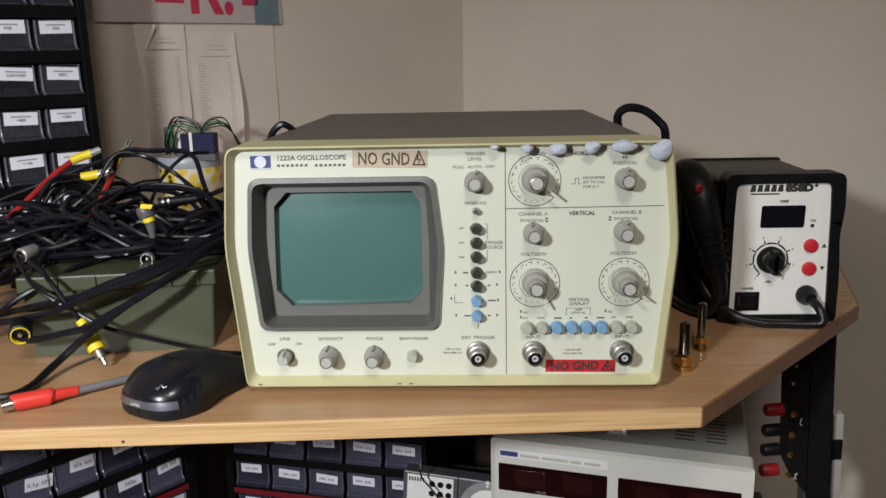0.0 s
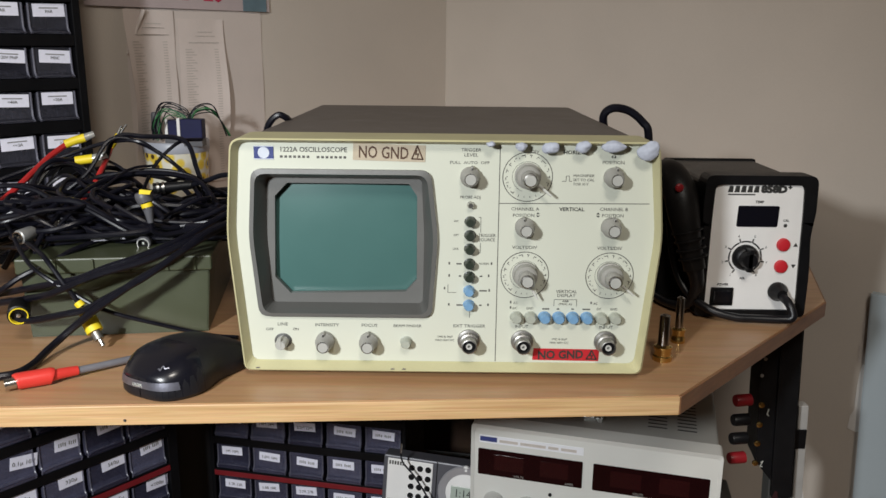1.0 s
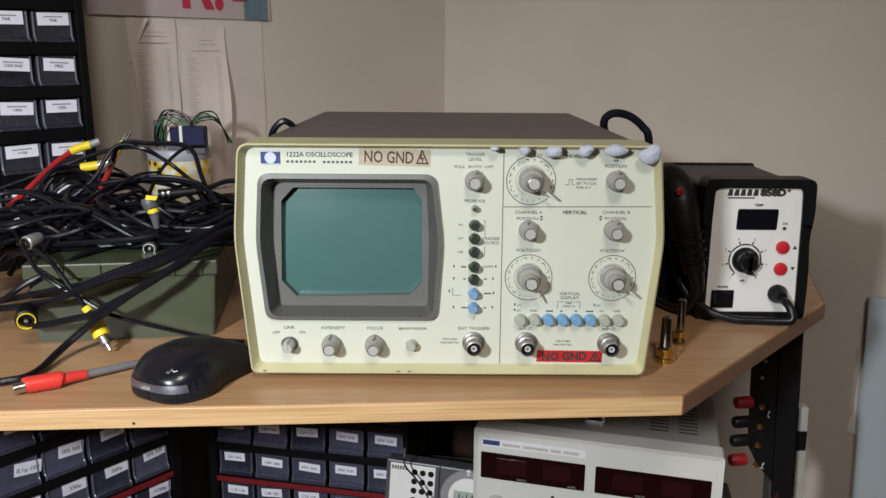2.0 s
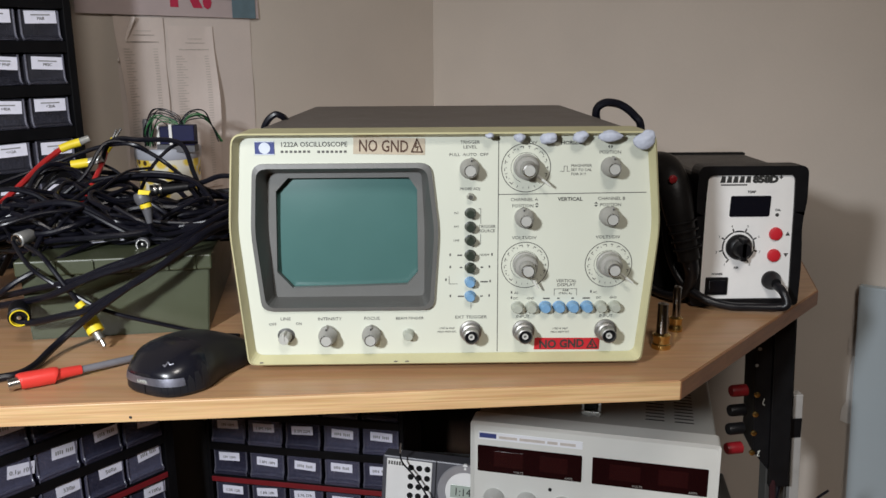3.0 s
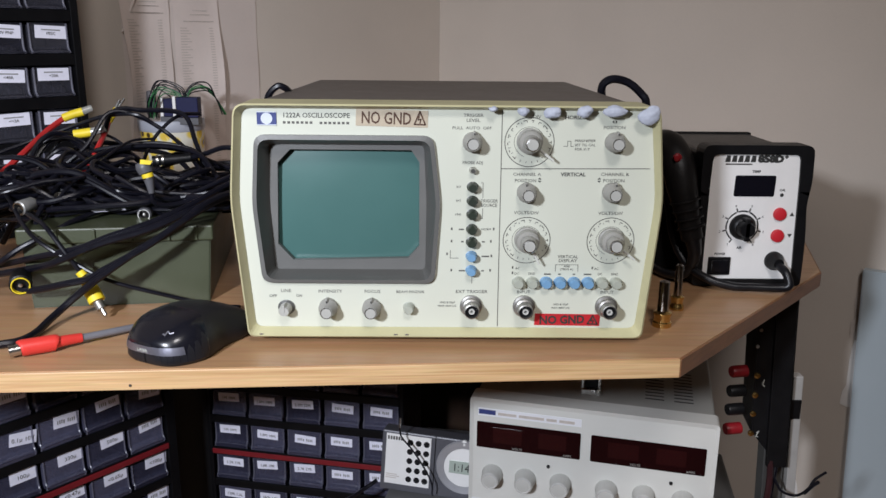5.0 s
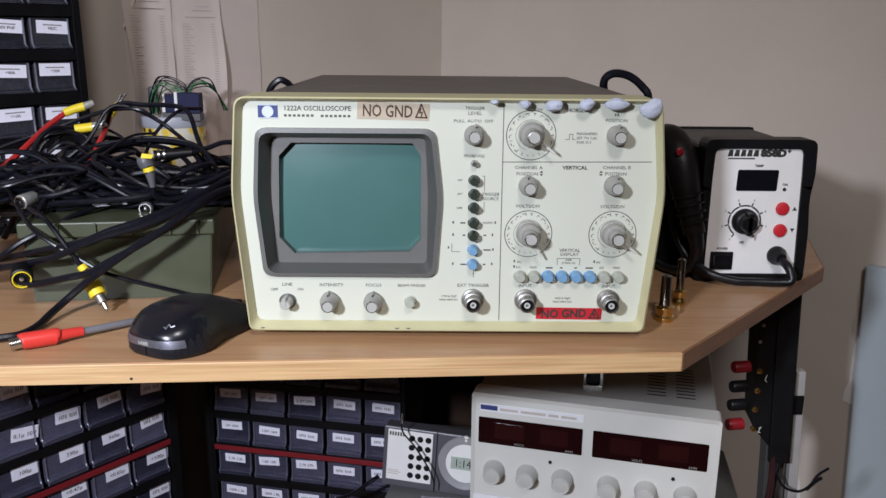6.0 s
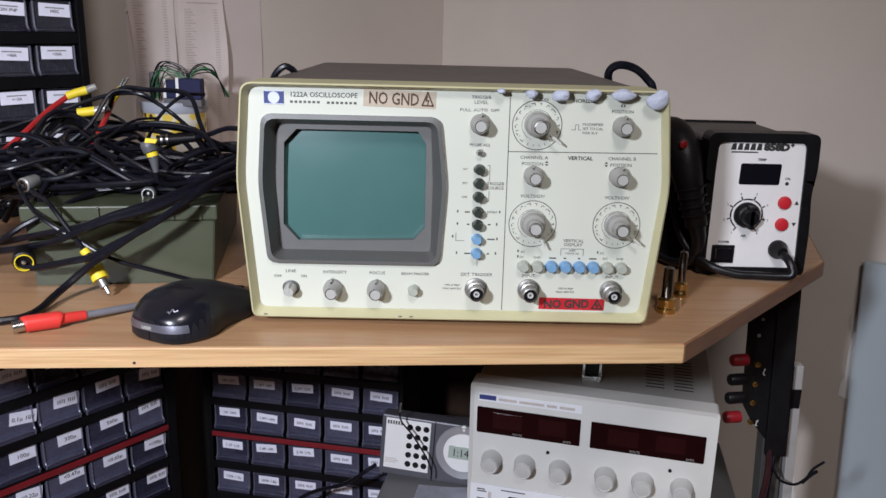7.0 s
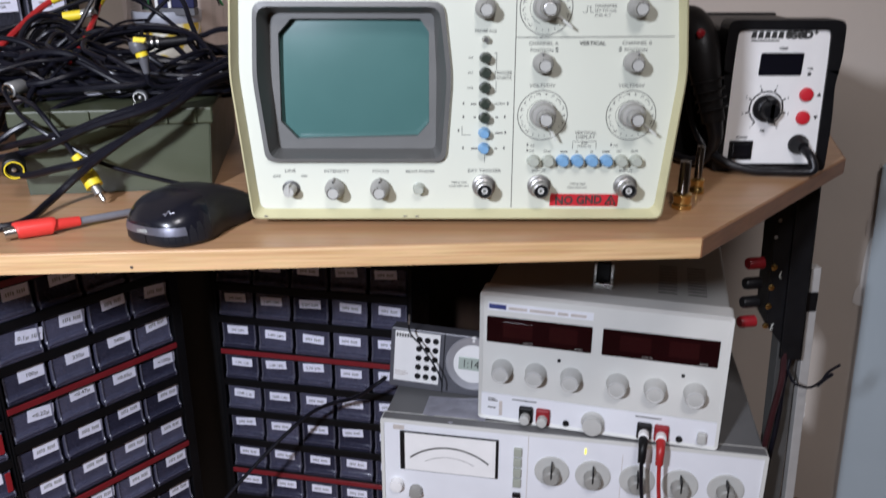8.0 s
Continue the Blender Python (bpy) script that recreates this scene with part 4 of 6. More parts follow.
build_cabinet("drawer_cabinet", lx, ly, 0.4200 - 6 * 0.0541, 50, 4, 11, 0.0587, 0.0541, 0.0125, (0, 3, 6, 9), "black cabinet of clear drawers with red shelf edges",
              {(7, 0): "0.1\u00b5 10V", (6, 0): "100\u00b5", (6, 1): "330\u00b5", (6, 2): "560\u00b5", (5, 0): "<0.22\u00b5", (5, 1): "<0.47\u00b5", (5, 2): "<0.65\u00b5", (5, 3): "<100\u00b5"}, side=0.014, lab=(0.36, 0.98, 0.42, 1.0), seed=11, left=0.003)
fx, fy, fz = at_front((-0.435, 0.372), 50, 0.0750 - 4 * 0.0587 - 0.006 - 2 * 0.0587, 0.0)
build_cabinet("drawer_cabinet", fx, fy, 0.4178 - 6 * 0.0541 - 0.012, 50, 2, 11, 0.0587, 0.0541, 0.0125, (), "black cabinet of clear drawers with red tabs",
              {}, side=0.002, lab=(0.26, 0.80, 0.38, 0.98), seed=14, tab=True)
rx, ry, rz = at_front((-0.337, 0.50), -11.5, -0.0065, 0.0)
build_cabinet("drawer_cabinet", rx, ry, 0.3735 - 6 * 0.0533, -11.5, 5, 12, 0.0585, 0.0533, 0.0120, (2, 6, 10), "black drawer cabinet with clear labelled drawers under the desk",
              {(7, 0): "1M 10M", (7, 1): "1.8M 18M", (7, 2): "2.2M 22M", (6, 0): "1M 10M", (6, 1): "1.8M 18M", (5, 0): "1.2R 12R", (5, 1): "1.8R 18R", (5, 2): "2.7R 27R", (4, 0): "120R 1.2k", (4, 1): "180R 1.8k"}, side=0.006, lab=(0.17, 0.79, 0.34, 0.87), seed=23)


# ---- bench power supply ----
def build_psu():
    s = thing("power_supply", 0.045 - 0.0085 * 0.966, 0.276 + 0.0085 * 0.259, 0.4015, -15, "grey bench power supply with two dark red displays", "power supply")
    W, H = 0.286, 0.172
    part("front_bezel", ring(rounded([(0, 0), (0.0, H), (W, H), (W, 0)], 0.005), rounded([(0.004, 0.004), (0.004, H - 0.006), (W - 0.004, H - 0.006), (W - 0.004, 0.004)], 0.003), -0.006, -0.004, 0.02), PSU_FACE, s)
    part("front_panel", box(0.003, W - 0.003, -0.0035, 0.01, 0.036, H - 0.005), PSU_FACE, s, "pale grey enamelled panel")
    part("lower_panel", box(0.003, W - 0.003, -0.0042, 0.01, 0.003, 0.0355), METER_FACE, s, "whiter terminal strip")
    part("case", box(0.003, W - 0.003, 0.02, 0.245, 0.002, H - 0.003, 0.003), PSU_CASE, s, "grey metal case")
    slots = bmesh.new()
    for x in (0.203, 0.237):
        for k in range(10):
            box(x, x + 0.022, 0.050 + 0.0095 * k, 0.0522 + 0.0095 * k, H - 0.0031, H - 0.0027, bm=slots)
    part("vent_slots", slots, BLACK, s)
    for x0, x1 in ((0.0085, 0.1330), (0.1450, 0.2745)):
        d = part("display_window", prism(rounded([(x0, 0.106), (x0, 0.1400), (x1, 0.1400), (x1, 0.106)], 0.0015), -0.0042, -0.003), REDGLASS, s, "dark red unlit display")
        lettering("unit_word", "VOLTS", 0.0040, PSU_CASE, d, x0 + (x1 - x0) * 0.40, 0.1075, -0.0043)
        lettering("unit_word", "AMPS", 0.0040, PSU_CASE, d, x0 + (x1 - x0) * 0.88, 0.1075, -0.0043)
        part("digit_block", box(x0 + 0.02, x0 + 0.055, -0.0044, -0.0042, 0.114, 0.134, bm=box(x0 + 0.075, x0 + 0.108, -0.0044, -0.0042, 0.114, 0.134)), DARKREDGLASS, d)
    part("model_label", box(0.0095, 0.1330, -0.0038, -0.0034, 0.1478, 0.1578, 0.0002), METER_FACE, s, "white printed model strip")
    part("logo_plate", box(0.0105, 0.0310, -0.0040, -0.0034, 0.1500, 0.1560), NAVY, s, "small blue maker's plate")
    part("model_bar", bars([(0.034, 0.1505, 0.022), (0.059, 0.1505, 0.03), (0.092, 0.1505, 0.012), (0.107, 0.1505, 0.018)], 0.0034, -0.00385), SHADE_GREY, s)
    for k, x in enumerate((0.0290, 0.0695, 0.1120, 0.1660, 0.2090, 0.2535)):
        kn = part("control_knob", lathe([(0.0130, 0), (0.0130, 0.002), (0.0122, 0.003), (0.0112, 0.0165), (0.0104, 0.0185), (0.0094, 0.0190), (0, 0.0186)], 28), PSU_KNOB, s, smooth=True)
        kn.matrix_basis = Matrix.Translation((x, -0.0035, 0.0715))
        part("knob_rim", lathe([(0.0100, 0.0186), (0.0096, 0.0196), (0.0088, 0.0197), (0.0084, 0.0189)], 28), KNOBRIM, kn, "bright thin ring", smooth=True)
        part("knob_mark", box(-0.0004, 0.0004, -0.0192, -0.0188, 0.0065, 0.0095), SHADE_GREY, kn)
    for x in (0.0965, 0.2385):
        part("status_light", lathe([(0.0022, 0), (0.0020, 0.0015), (0, 0.002)], 12, at=Matrix.Translation((x, -0.0035, 0.0915))), BLACK, s)
    tagged(part("fine_print", bars([(0.012, 0.0278, 0.010), (0.012, 0.0250, 0.012), (0.012, 0.0150, 0.010), (0.042, 0.0300, 0.030), (0.19, 0.0300, 0.03)], 0.0015, -0.0043), INKSOFT, s), kind="stuff")
    part("print_box", box(0.026, 0.030, -0.0044, -0.0042, 0.006, 0.026), SHADE_GREY, s)
    # terminals
    for x, m, l in ((0.0600, BLACK, "black terminal"), (0.0810, DARKRED, "dark red terminal"), (0.2015, BLACK, "black terminal"), (0.2215, DARKRED, "dark red terminal")):
        t = part("terminal", box(x - 0.0085, x + 0.0085, -0.0100, -0.003, 0.0030, 0.0240, 0.002), m, s, l)
        part("terminal_nut", lathe([(0.0062, 0.008), (0.0062, 0.019), (0.0050, 0.020), (0, 0.020)], 18, at=Matrix.Translation((x, 0, 0.0115))), PSU_KNOB if x < 0.15 else WHITEPL, t)
    for x in (0.1090, 0.2420):
        part("socket", lathe([(0.0038, 0.003), (0.0038, 0.006), (0.0022, 0.006), (0, 0.004)], 14, at=Matrix.Translation((x, -0.001, 0.0080))), BLACK, s)
    kn = part("meter_switch", lathe([(0.0140, 0), (0.0140, 0.002), (0.0120, 0.004), (0.0115, 0.014), (0, 0.015)], 26), PSU_KNOB, s, smooth=True)
    kn.matrix_basis = Matrix.Translation((0.1410, -0.004, 0.0150))
    part("power_key", box(0.262, 0.272, -0.012, -0.004, 0.008, 0.022, 0.002), PSU_KNOB, s)
    clip = part("handle_clip", box(0.1265, 0.1505, 0.044, 0.060, H - 0.004, H + 0.0035, 0.0012), CHROME, s, "chrome foot of the carrying handle")
    for x in (0.1268, 0.1466):
        part("clip_side", box(x, x + 0.0036, 0.046, 0.058, H + 0.003, H + 0.028, 0.0006), CHROME, clip)
    part("handle_end", box(0.1306, 0.1464, 0.048, 0.056, H + 0.0035, H + 0.028, 0.001), BLACK, clip, "black end of the handle")
    return s


KNOBRIM = mat("bright_knob_ring", (0.78, 0.78, 0.76), 0.25, 0.4, 0.03, 60, 0.0, 900)
DARKREDGLASS = mat("display_digit_block", (0.021, 0.003, 0.004), 0.12, 0, 0.1, 20, 0, 900)
build_psu()


# ---- meter instrument below ----
def build_meter():
    ox, oy = at_front((0.045 - 0.0052, 0.276 - 0.0193), -10.5, -0.1285, 0)[:2]
    s = thing("distortion_meter", ox, oy, 0.232, -10.5, "grey laboratory meter with analogue scale under the power supply", "test instrument")
    W, H = 0.466, 0.167
    part("case", box(0.002, W - 0.002, 0.012, 0.27, 0.0, H - 0.004, 0.003), CASEDARK, s, "dark grey metal case")
    part("top_trim", box(0.002, W - 0.002, -0.003, 0.012, H - 0.005, H - 0.0005, 0.001), CASEDARK, s)
    part("front_frame", ring(rounded([(0, 0), (0, H - 0.001), (W, H - 0.001), (W, 0)], 0.003), rounded([(0.004, 0.004), (0.004, H - 0.006), (W - 0.004, H - 0.006), (W - 0.004, 0.004)], 0.002), -0.004, -0.004, 0.014), PSU_FACE, s)
    part("front_panel", box(0.003, W - 0.003, -0.002, 0.012, 0.003, H - 0.005), METER_FACE, s, "pale grey-white panel")
    part("panel_seam", box(0.186, 0.1868, -0.0024, -0.002, 0.004, H - 0.006, bm=box(0.30, 0.3006, -0.0024, -0.002, 0.004, H - 0.02)), SHADE_GREY, s)
    part("small_badge", box(0.016, 0.030, -0.003, -0.002, H - 0.0155, H - 0.0095), SHADE_GREY, s)
    m = part("analogue_meter", box(0.0245, 0.1500, -0.004, -0.001, 0.0930, 0.1500, 0.001), BLACK, s, "analogue meter with black surround")
    part("meter_face", box(0.0310, 0.1465, -0.0046, -0.004, 0.0945, 0.1485), WHITEPL, m, "white meter card")
    sc = flat_line(arc_path(0.0885, 0.0560, 0.0760, 131, 50, 30), 0.0024, -0.0047)
    flat_line(arc_path(0.0885, 0.0560, 0.0620, 120, 60, 20), 0.0006, -0.0047, sc)
    part("meter_scale", sc, INKSOFT, m)
    for k in range(4):
        part("push_key", box(0.1690, 0.1790, -0.006, -0.002, 0.0850 + k * 0.0150, 0.0975 + k * 0.0150, 0.001), GREYBTN, s)
    part("black_key", box(0.1690, 0.1790, -0.006, -0.002, 0.0690, 0.0760, 0.001), BLACK, s)
    for k, x in enumerate((0.2165, 0.2665, 0.3195, 0.3700, 0.4230)):
        d = part("dial_plate", lathe([(0.0215, 0.002), (0.0215, 0.0035), (0.020, 0.004), (0, 0.004)], 32, at=Matrix.Translation((x, 0, 0.1130))), PSU_KNOB, s, "silver-grey dial skirt")
        kn = part("dial_knob", lathe([(0.0110, 0.004), (0.0100, 0.016), (0.0080, 0.018), (0, 0.018)], 24, at=Matrix.Translation((x, 0, 0.1110))), KNOB, d, smooth=True)
        part("knob_pointer", box(x - 0.0009, x + 0.0009, -0.0185, -0.004, 0.112, 0.128), BLACK, d)
    led = mat("yellow_indicator", (0.8, 0.65, 0.05), 0.4)
    led.node_tree.nodes["Principled BSDF"].inputs["Emission Color"].default_value = (1, 0.85, 0.1, 1)
    led.node_tree.nodes["Principled BSDF"].inputs["Emission Strength"].default_value = 1.2
    part("indicator", box(0.2550, 0.2568, -0.0030, -0.002, 0.1430, 0.1500), led, s, "lit yellow indicator")
    for x, z in ((0.020, 0.070), (0.045, 0.062)):
        part("lower_knob", lathe([(0.0090, 0.002), (0.0080, 0.012), (0, 0.013)], 20, at=Matrix.Translation((x, 0, z))), KNOB if x > 0.03 else WHITEPL, s, smooth=True)
    for x in (0.11, 0.24, 0.36):
        part("lower_socket", lathe([(0.0080, 0.002), (0.0070, 0.010), (0.003, 0.010), (0, 0.006)], 20, at=Matrix.Translation((x, 0, 0.045))), CHROME, s, smooth=True)
    return s


build_meter()
tagged(part("low_shelf", box(-0.07, 0.40, 0.25, 0.62, 0.214, 0.232, 0.001), DESK_TOP), "wooden shelf board under the test instruments", "shelf")


# ---- mouse ----
def build_mouse():
    s = thing("computer_mouse", -0.2020, -0.003, 0.75, -27, "glossy black computer mouse standing on the desk edge", "mouse")
    L, n, m = 0.110, 60, 22

    def section(f, k, lift=0.0):
        w = 0.0315 * (1 - abs(2 * f - 1) ** (5.0 if f < 0.5 else 3.2)) ** (0.30 if f < 0.5 else 0.40) * (1 + 0.06 * math.sin(f * 6.3) - 0.05 * math.cos(f * 12.6)) + 0.0004
        h = 0.0345 * (max(0.0, math.sin(math.pi * (0.08 + 0.90 * f) ** 0.85)) ** 0.62)
        a = math.pi * k / m
        c, d = math.cos(a), math.sin(a)
        x = w * math.copysign(abs(c) ** 0.62, c)
        z = 0.0035 + (h - 0.0035) * abs(d) ** 0.72 + lift
        return x, -L / 2 + L * f, max(z, 0.0035)
    bm = bmesh.new()
    rows = [[bm.verts.new(section((0.5 - 0.5 * math.cos(math.pi * i / n)) ** 1.6, k)) for k in range(m + 1)] for i in range(n + 1)]
    low = [[bm.verts.new((v[k].co.x * 0.94, v[k].co.y * 0.97, 0.0008)) for k in (0, m)] for v in rows]
    for i in range(n):
        for k in range(m):
            bm.faces.new((rows[i][k], rows[i][k + 1], rows[i + 1][k + 1], rows[i + 1][k]))
        bm.faces.new((rows[i][0], rows[i + 1][0], low[i + 1][0], low[i][0]))
        bm.faces.new((rows[i][m], low[i][1], low[i + 1][1], rows[i + 1][m]))
        bm.faces.new((low[i][0], low[i + 1][0], low[i + 1][1], low[i][1]))
    part("shell", bm, MOUSE_SHELL, s, smooth=True)
    # raised glossy front hood
    bm = bmesh.new()
    rows = []
    for i in range(11):
        f = 0.36 * (i / 10) ** 2.2
        rows.append([bm.verts.new(section(f, k, 0.0010 * math.sin(math.pi * k / m) * min(1.0, (10 - i) / 2, i / 2))) for k in range(0, m + 1)])
    for i in range(10):
        for k in range(len(rows[0]) - 1):
            bm.faces.new((rows[i][k], rows[i][k + 1], rows[i + 1][k + 1], rows[i + 1][k]))
    part("front_hood", bm, MOUSE_GLOSS, s, "glossy black front hood", smooth=True)
    # lettered band round the nose; its long highlight is put in as silver colour
    bm = bmesh.new()
    rows = []
    for i in range(-10, 11):
        f = 0.11 * (abs(i) / 10) ** 2.2 + 0.00001
        row = []
        for z in (0.0098, 0.0128, 0.0158):
            top = section(f, m // 2)[2]
            d = min(1.0, ((z - 0.0035) / (top - 0.0035)) ** (1 / 0.72))
            x = section(f, 0)[0] * math.sqrt(1 - d * d) ** 0.62
            row.append(bm.verts.new((math.copysign(x, i) * 1.012, -L / 2 + L * f - 0.0006, z)))
        rows.append(row)
    for a, b in zip(rows, rows[1:]):
        for k in range(2):
            bm.faces.new((a[k], b[k], b[k + 1], a[k + 1]))
    bmesh.ops.solidify(bm, geom=bm.faces[:], thickness=0.0006)
    part("nose_band", bm, SILVERBAND, s, "silvery band round the nose with its highlight in the colour", smooth=True)
    t = lettering("marking", "LASER", 0.0036, KNOB_PALE, s, 0, 0, 0)
    t.matrix_basis = pose(-0.001, -L / 2 - 0.0013, 0.0112, 90, 0, 0)
    part("logo_scribble", tube([(0.010, -0.0485, 0.0226), (0.013, -0.0470, 0.0246), (0.0145, -0.0480, 0.0236), (0.016, -0.0455, 0.0268), (0.018, -0.0460, 0.0252), (0.020, -0.0440, 0.0258)], 0.0004, 6, 3), SILVERBAND, s, "worn silver mark")
    part("base_plate", box(-0.022, 0.022, -0.042, 0.042, 0.0, 0.0025, 0.001), BLACK, s)
    return s


MOUSE_SHELL = mat("satin_black_plastic", (0.013, 0.013, 0.016), 0.42, 0, 0.1, 40, 0.12, 900, spec=0.28)
MOUSE_GLOSS = mat("gloss_black_plastic", (0.008, 0.008, 0.012), 0.24, 0, 0.1, 40, 0.0, 900, coat=0.15, spec=0.35)
SILVERBAND = mat("silver_mark_and_highlight", (0.52, 0.52, 0.60), 0.34, 0.8, 0.1, 40, 0.0, 900)
build_mouse()


# ---- loose cables and connectors on the desk ----
def cable(points, r, material, label, name="cable", group="loose test cables", per=8):
    ob = part(name, tube(points, r, 8, per), material, None, smooth=True)
    return tagged(ob, label, "cable", group)


BK = "black rubber test cable in a tangled heap"
audio = thing("audio_lead", 0, 0, 0, 0, "grey lead with an orange-red plug lying on the desk", "cable")
part("lead", tube([(-0.293, -0.0145, 0.7565), (-0.275, 0.002, 0.7555), (-0.256, 0.022, 0.754), (-0.235, 0.040, 0.754)], 0.0030, 10, 8), GREYCABLE, audio, smooth=True)
part("strain_relief", tube([(-0.3065, -0.0255, 0.7572), (-0.299, -0.019, 0.757), (-0.291, -0.0125, 0.7565)], lambda f: 0.0047 - 0.0008 * f, 12, 4), REDPLUG, audio, "orange-red sleeve", smooth=True)
part("plug_body", tube([(-0.3275, -0.0385, 0.7572), (-0.3255, -0.037, 0.7575), (-0.315, -0.031, 0.7575), (-0.307, -0.026, 0.7573), (-0.3055, -0.025, 0.757)], lambda f: 0.0066 - 0.001 * abs(2 * f - 1) ** 6, 14, 5), REDPLUG, audio, "orange-red plug body", smooth=True)
part("plug_tip", tube([(-0.3340, -0.0425, 0.7565), (-0.3270, -0.0382, 0.757)], 0.0045, 14, 2), CHROME, audio, "chrome plug tip", smooth=True)

cable([(-0.420, -0.036, 0.754), (-0.364, -0.026, 0.754), (-0.349, -0.021, 0.754), (-0.339, -0.013, 0.754), (-0.335, 0.005, 0.7545), (-0.333, 0.025, 0.758), (-0.327, 0.038, 0.764), (-0.313, 0.040, 0.776), (-0.291, 0.040, 0.793), (-0.263, 0.050, 0.812), (-0.236, 0.060, 0.828), (-0.212, 0.090, 0.846), (-0.190, 0.135, 0.850), (-0.178, 0.17, 0.848)], 0.0033, RUBBER, "thick black lead running from the heap onto the desk")
for r, row in ((0.0032, [(-0.47, 0.11, 0.772), (-0.418, 0.09, 0.777), (-0.353, 0.06, 0.794), (-0.329, 0.055, 0.803), (-0.295, 0.055, 0.817), (-0.257, 0.06, 0.828), (-0.226, 0.08, 0.840), (-0.201, 0.12, 0.847), (-0.178, 0.17, 0.846)]),
               (0.0029, [(-0.47, 0.11, 0.780), (-0.417, 0.09, 0.785), (-0.355, 0.065, 0.802), (-0.318, 0.06, 0.811), (-0.292, 0.062, 0.821), (-0.26, 0.07, 0.831), (-0.229, 0.09, 0.843), (-0.203, 0.13, 0.855), (-0.178, 0.17, 0.858)]),
               (0.0031, [(-0.372, 0.052, 0.775), (-0.354, 0.050, 0.776), (-0.327, 0.045, 0.783), (-0.306, 0.045, 0.788), (-0.290, 0.045, 0.797), (-0.255, 0.050, 0.816), (-0.227, 0.065, 0.835), (-0.206, 0.105, 0.845), (-0.180, 0.16, 0.848)]),
               (0.0026, [(-0.46, 0.10, 0.762), (-0.400, 0.07, 0.791), (-0.372, 0.07, 0.809), (-0.345, 0.085, 0.822), (-0.335, 0.10, 0.827), (-0.31, 0.14, 0.832), (-0.25, 0.17, 0.838)]),
               (0.0024, [(-0.385, 0.075, 0.800), (-0.370, 0.09, 0.816), (-0.370, 0.10, 0.830), (-0.366, 0.12, 0.845), (-0.355, 0.15, 0.863), (-0.341, 0.19, 0.875), (-0.321, 0.21, 0.879), (-0.291, 0.21, 0.880), (-0.267, 0.21, 0.877), (-0.246, 0.20, 0.871), (-0.225, 0.18, 0.852)]),
               (0.0022, [(-0.48, 0.20, 0.862), (-0.432, 0.24, 0.881), (-0.404, 0.25, 0.891), (-0.361, 0.25, 0.905), (-0.326, 0.245, 0.908), (-0.308, 0.25, 0.897), (-0.290, 0.25, 0.884), (-0.270, 0.23, 0.871), (-0.245, 0.20, 0.852)])):
    cable(row, r, RUBBER, BK)
cable([(-0.43, 0.14, 0.853), (-0.406, 0.12, 0.845), (-0.361, 0.068, 0.820), (-0.320, 0.060, 0.796), (-0.292, 0.060, 0.781), (-0.247, 0.072, 0.764), (-0.212, 0.080, 0.753), (-0.185, 0.075, 0.753)], 0.0019, RUBBER, "thin black lead hanging across the olive box")
cable([(-0.415, 0.15, 0.85), (-0.374, 0.24, 0.863), (-0.352, 0.25, 0.909), (-0.322, 0.26, 0.911), (-0.280, 0.26, 0.907), (-0.262, 0.24, 0.878), (-0.245, 0.22, 0.848), (-0.222, 0.2, 0.835)], 0.0026, RUBBER, "black lead arching over the heap")
cable([(-0.44, 0.17, 0.832), (-0.415, 0.20, 0.843), (-0.373, 0.22, 0.875), (-0.351, 0.24, 0.910), (-0.319, 0.25, 0.903), (-0.281, 0.25, 0.876), (-0.25, 0.23, 0.85)], 0.0022, RUBBER, "black lead arching over the heap")
cable([(-0.27, 0.29, 0.905), (-0.289, 0.27, 0.904), (-0.309, 0.25, 0.883), (-0.319, 0.23, 0.855), (-0.32, 0.2, 0.835)], 0.0020, RUBBER, BK)
cable([(-0.39, 0.24, 0.85), (-0.356, 0.25, 0.866), (-0.313, 0.25, 0.873), (-0.268, 0.24, 0.869), (-0.245, 0.23, 0.861), (-0.20, 0.21, 0.85)], 0.0024, RUBBER, BK)
cable([(-0.43, 0.15, 0.815), (-0.390, 0.13, 0.821), (-0.328, 0.118, 0.832), (-0.295, 0.118, 0.835), (-0.246, 0.138, 0.843), (-0.207, 0.16, 0.858), (-0.178, 0.19, 0.868)], 0.0021, RUBBER, "black lead with a white marker sleeve")
tagged(part("marker_sleeve", tube([(-0.327, 0.1178, 0.8322), (-0.310, 0.1165, 0.8340), (-0.296, 0.1178, 0.8350)], 0.0025, 10, 4), LABEL, smooth=True), "white marker sleeve on a black lead", "cable sleeve")


def tipped(points, r, material, boot, tip, boot_r, label, fork=False):
    s = thing("test_lead", 0, 0, 0, 0, label, "test lead", "leads with yellow boots")
    part("lead", tube(points, r, 8, 8), material, s, smooth=True)
    part("boot", tube(boot, boot_r, 12, 4), YELLOW, s, "yellow tape boot", smooth=True)
    a, b = Vector(tip[0]), Vector(tip[1])
    if fork:
        side = Vector((0.0022, 0.001, 0.0006))
        for sg in (-1, 1):
            part("prong", tube([a + side * sg * 0.5, b + side * sg], 0.0012, 8, 2), CHROME, s, "bright crimp prong", smooth=True)
    else:
        part("crimp", tube([a, a + (b - a) * 0.5, b], lambda f: boot_r * (0.95 - 0.15 * f), 10, 2), CLEARSLEEVE, s, "clear crimp sleeve", smooth=True)
    return s


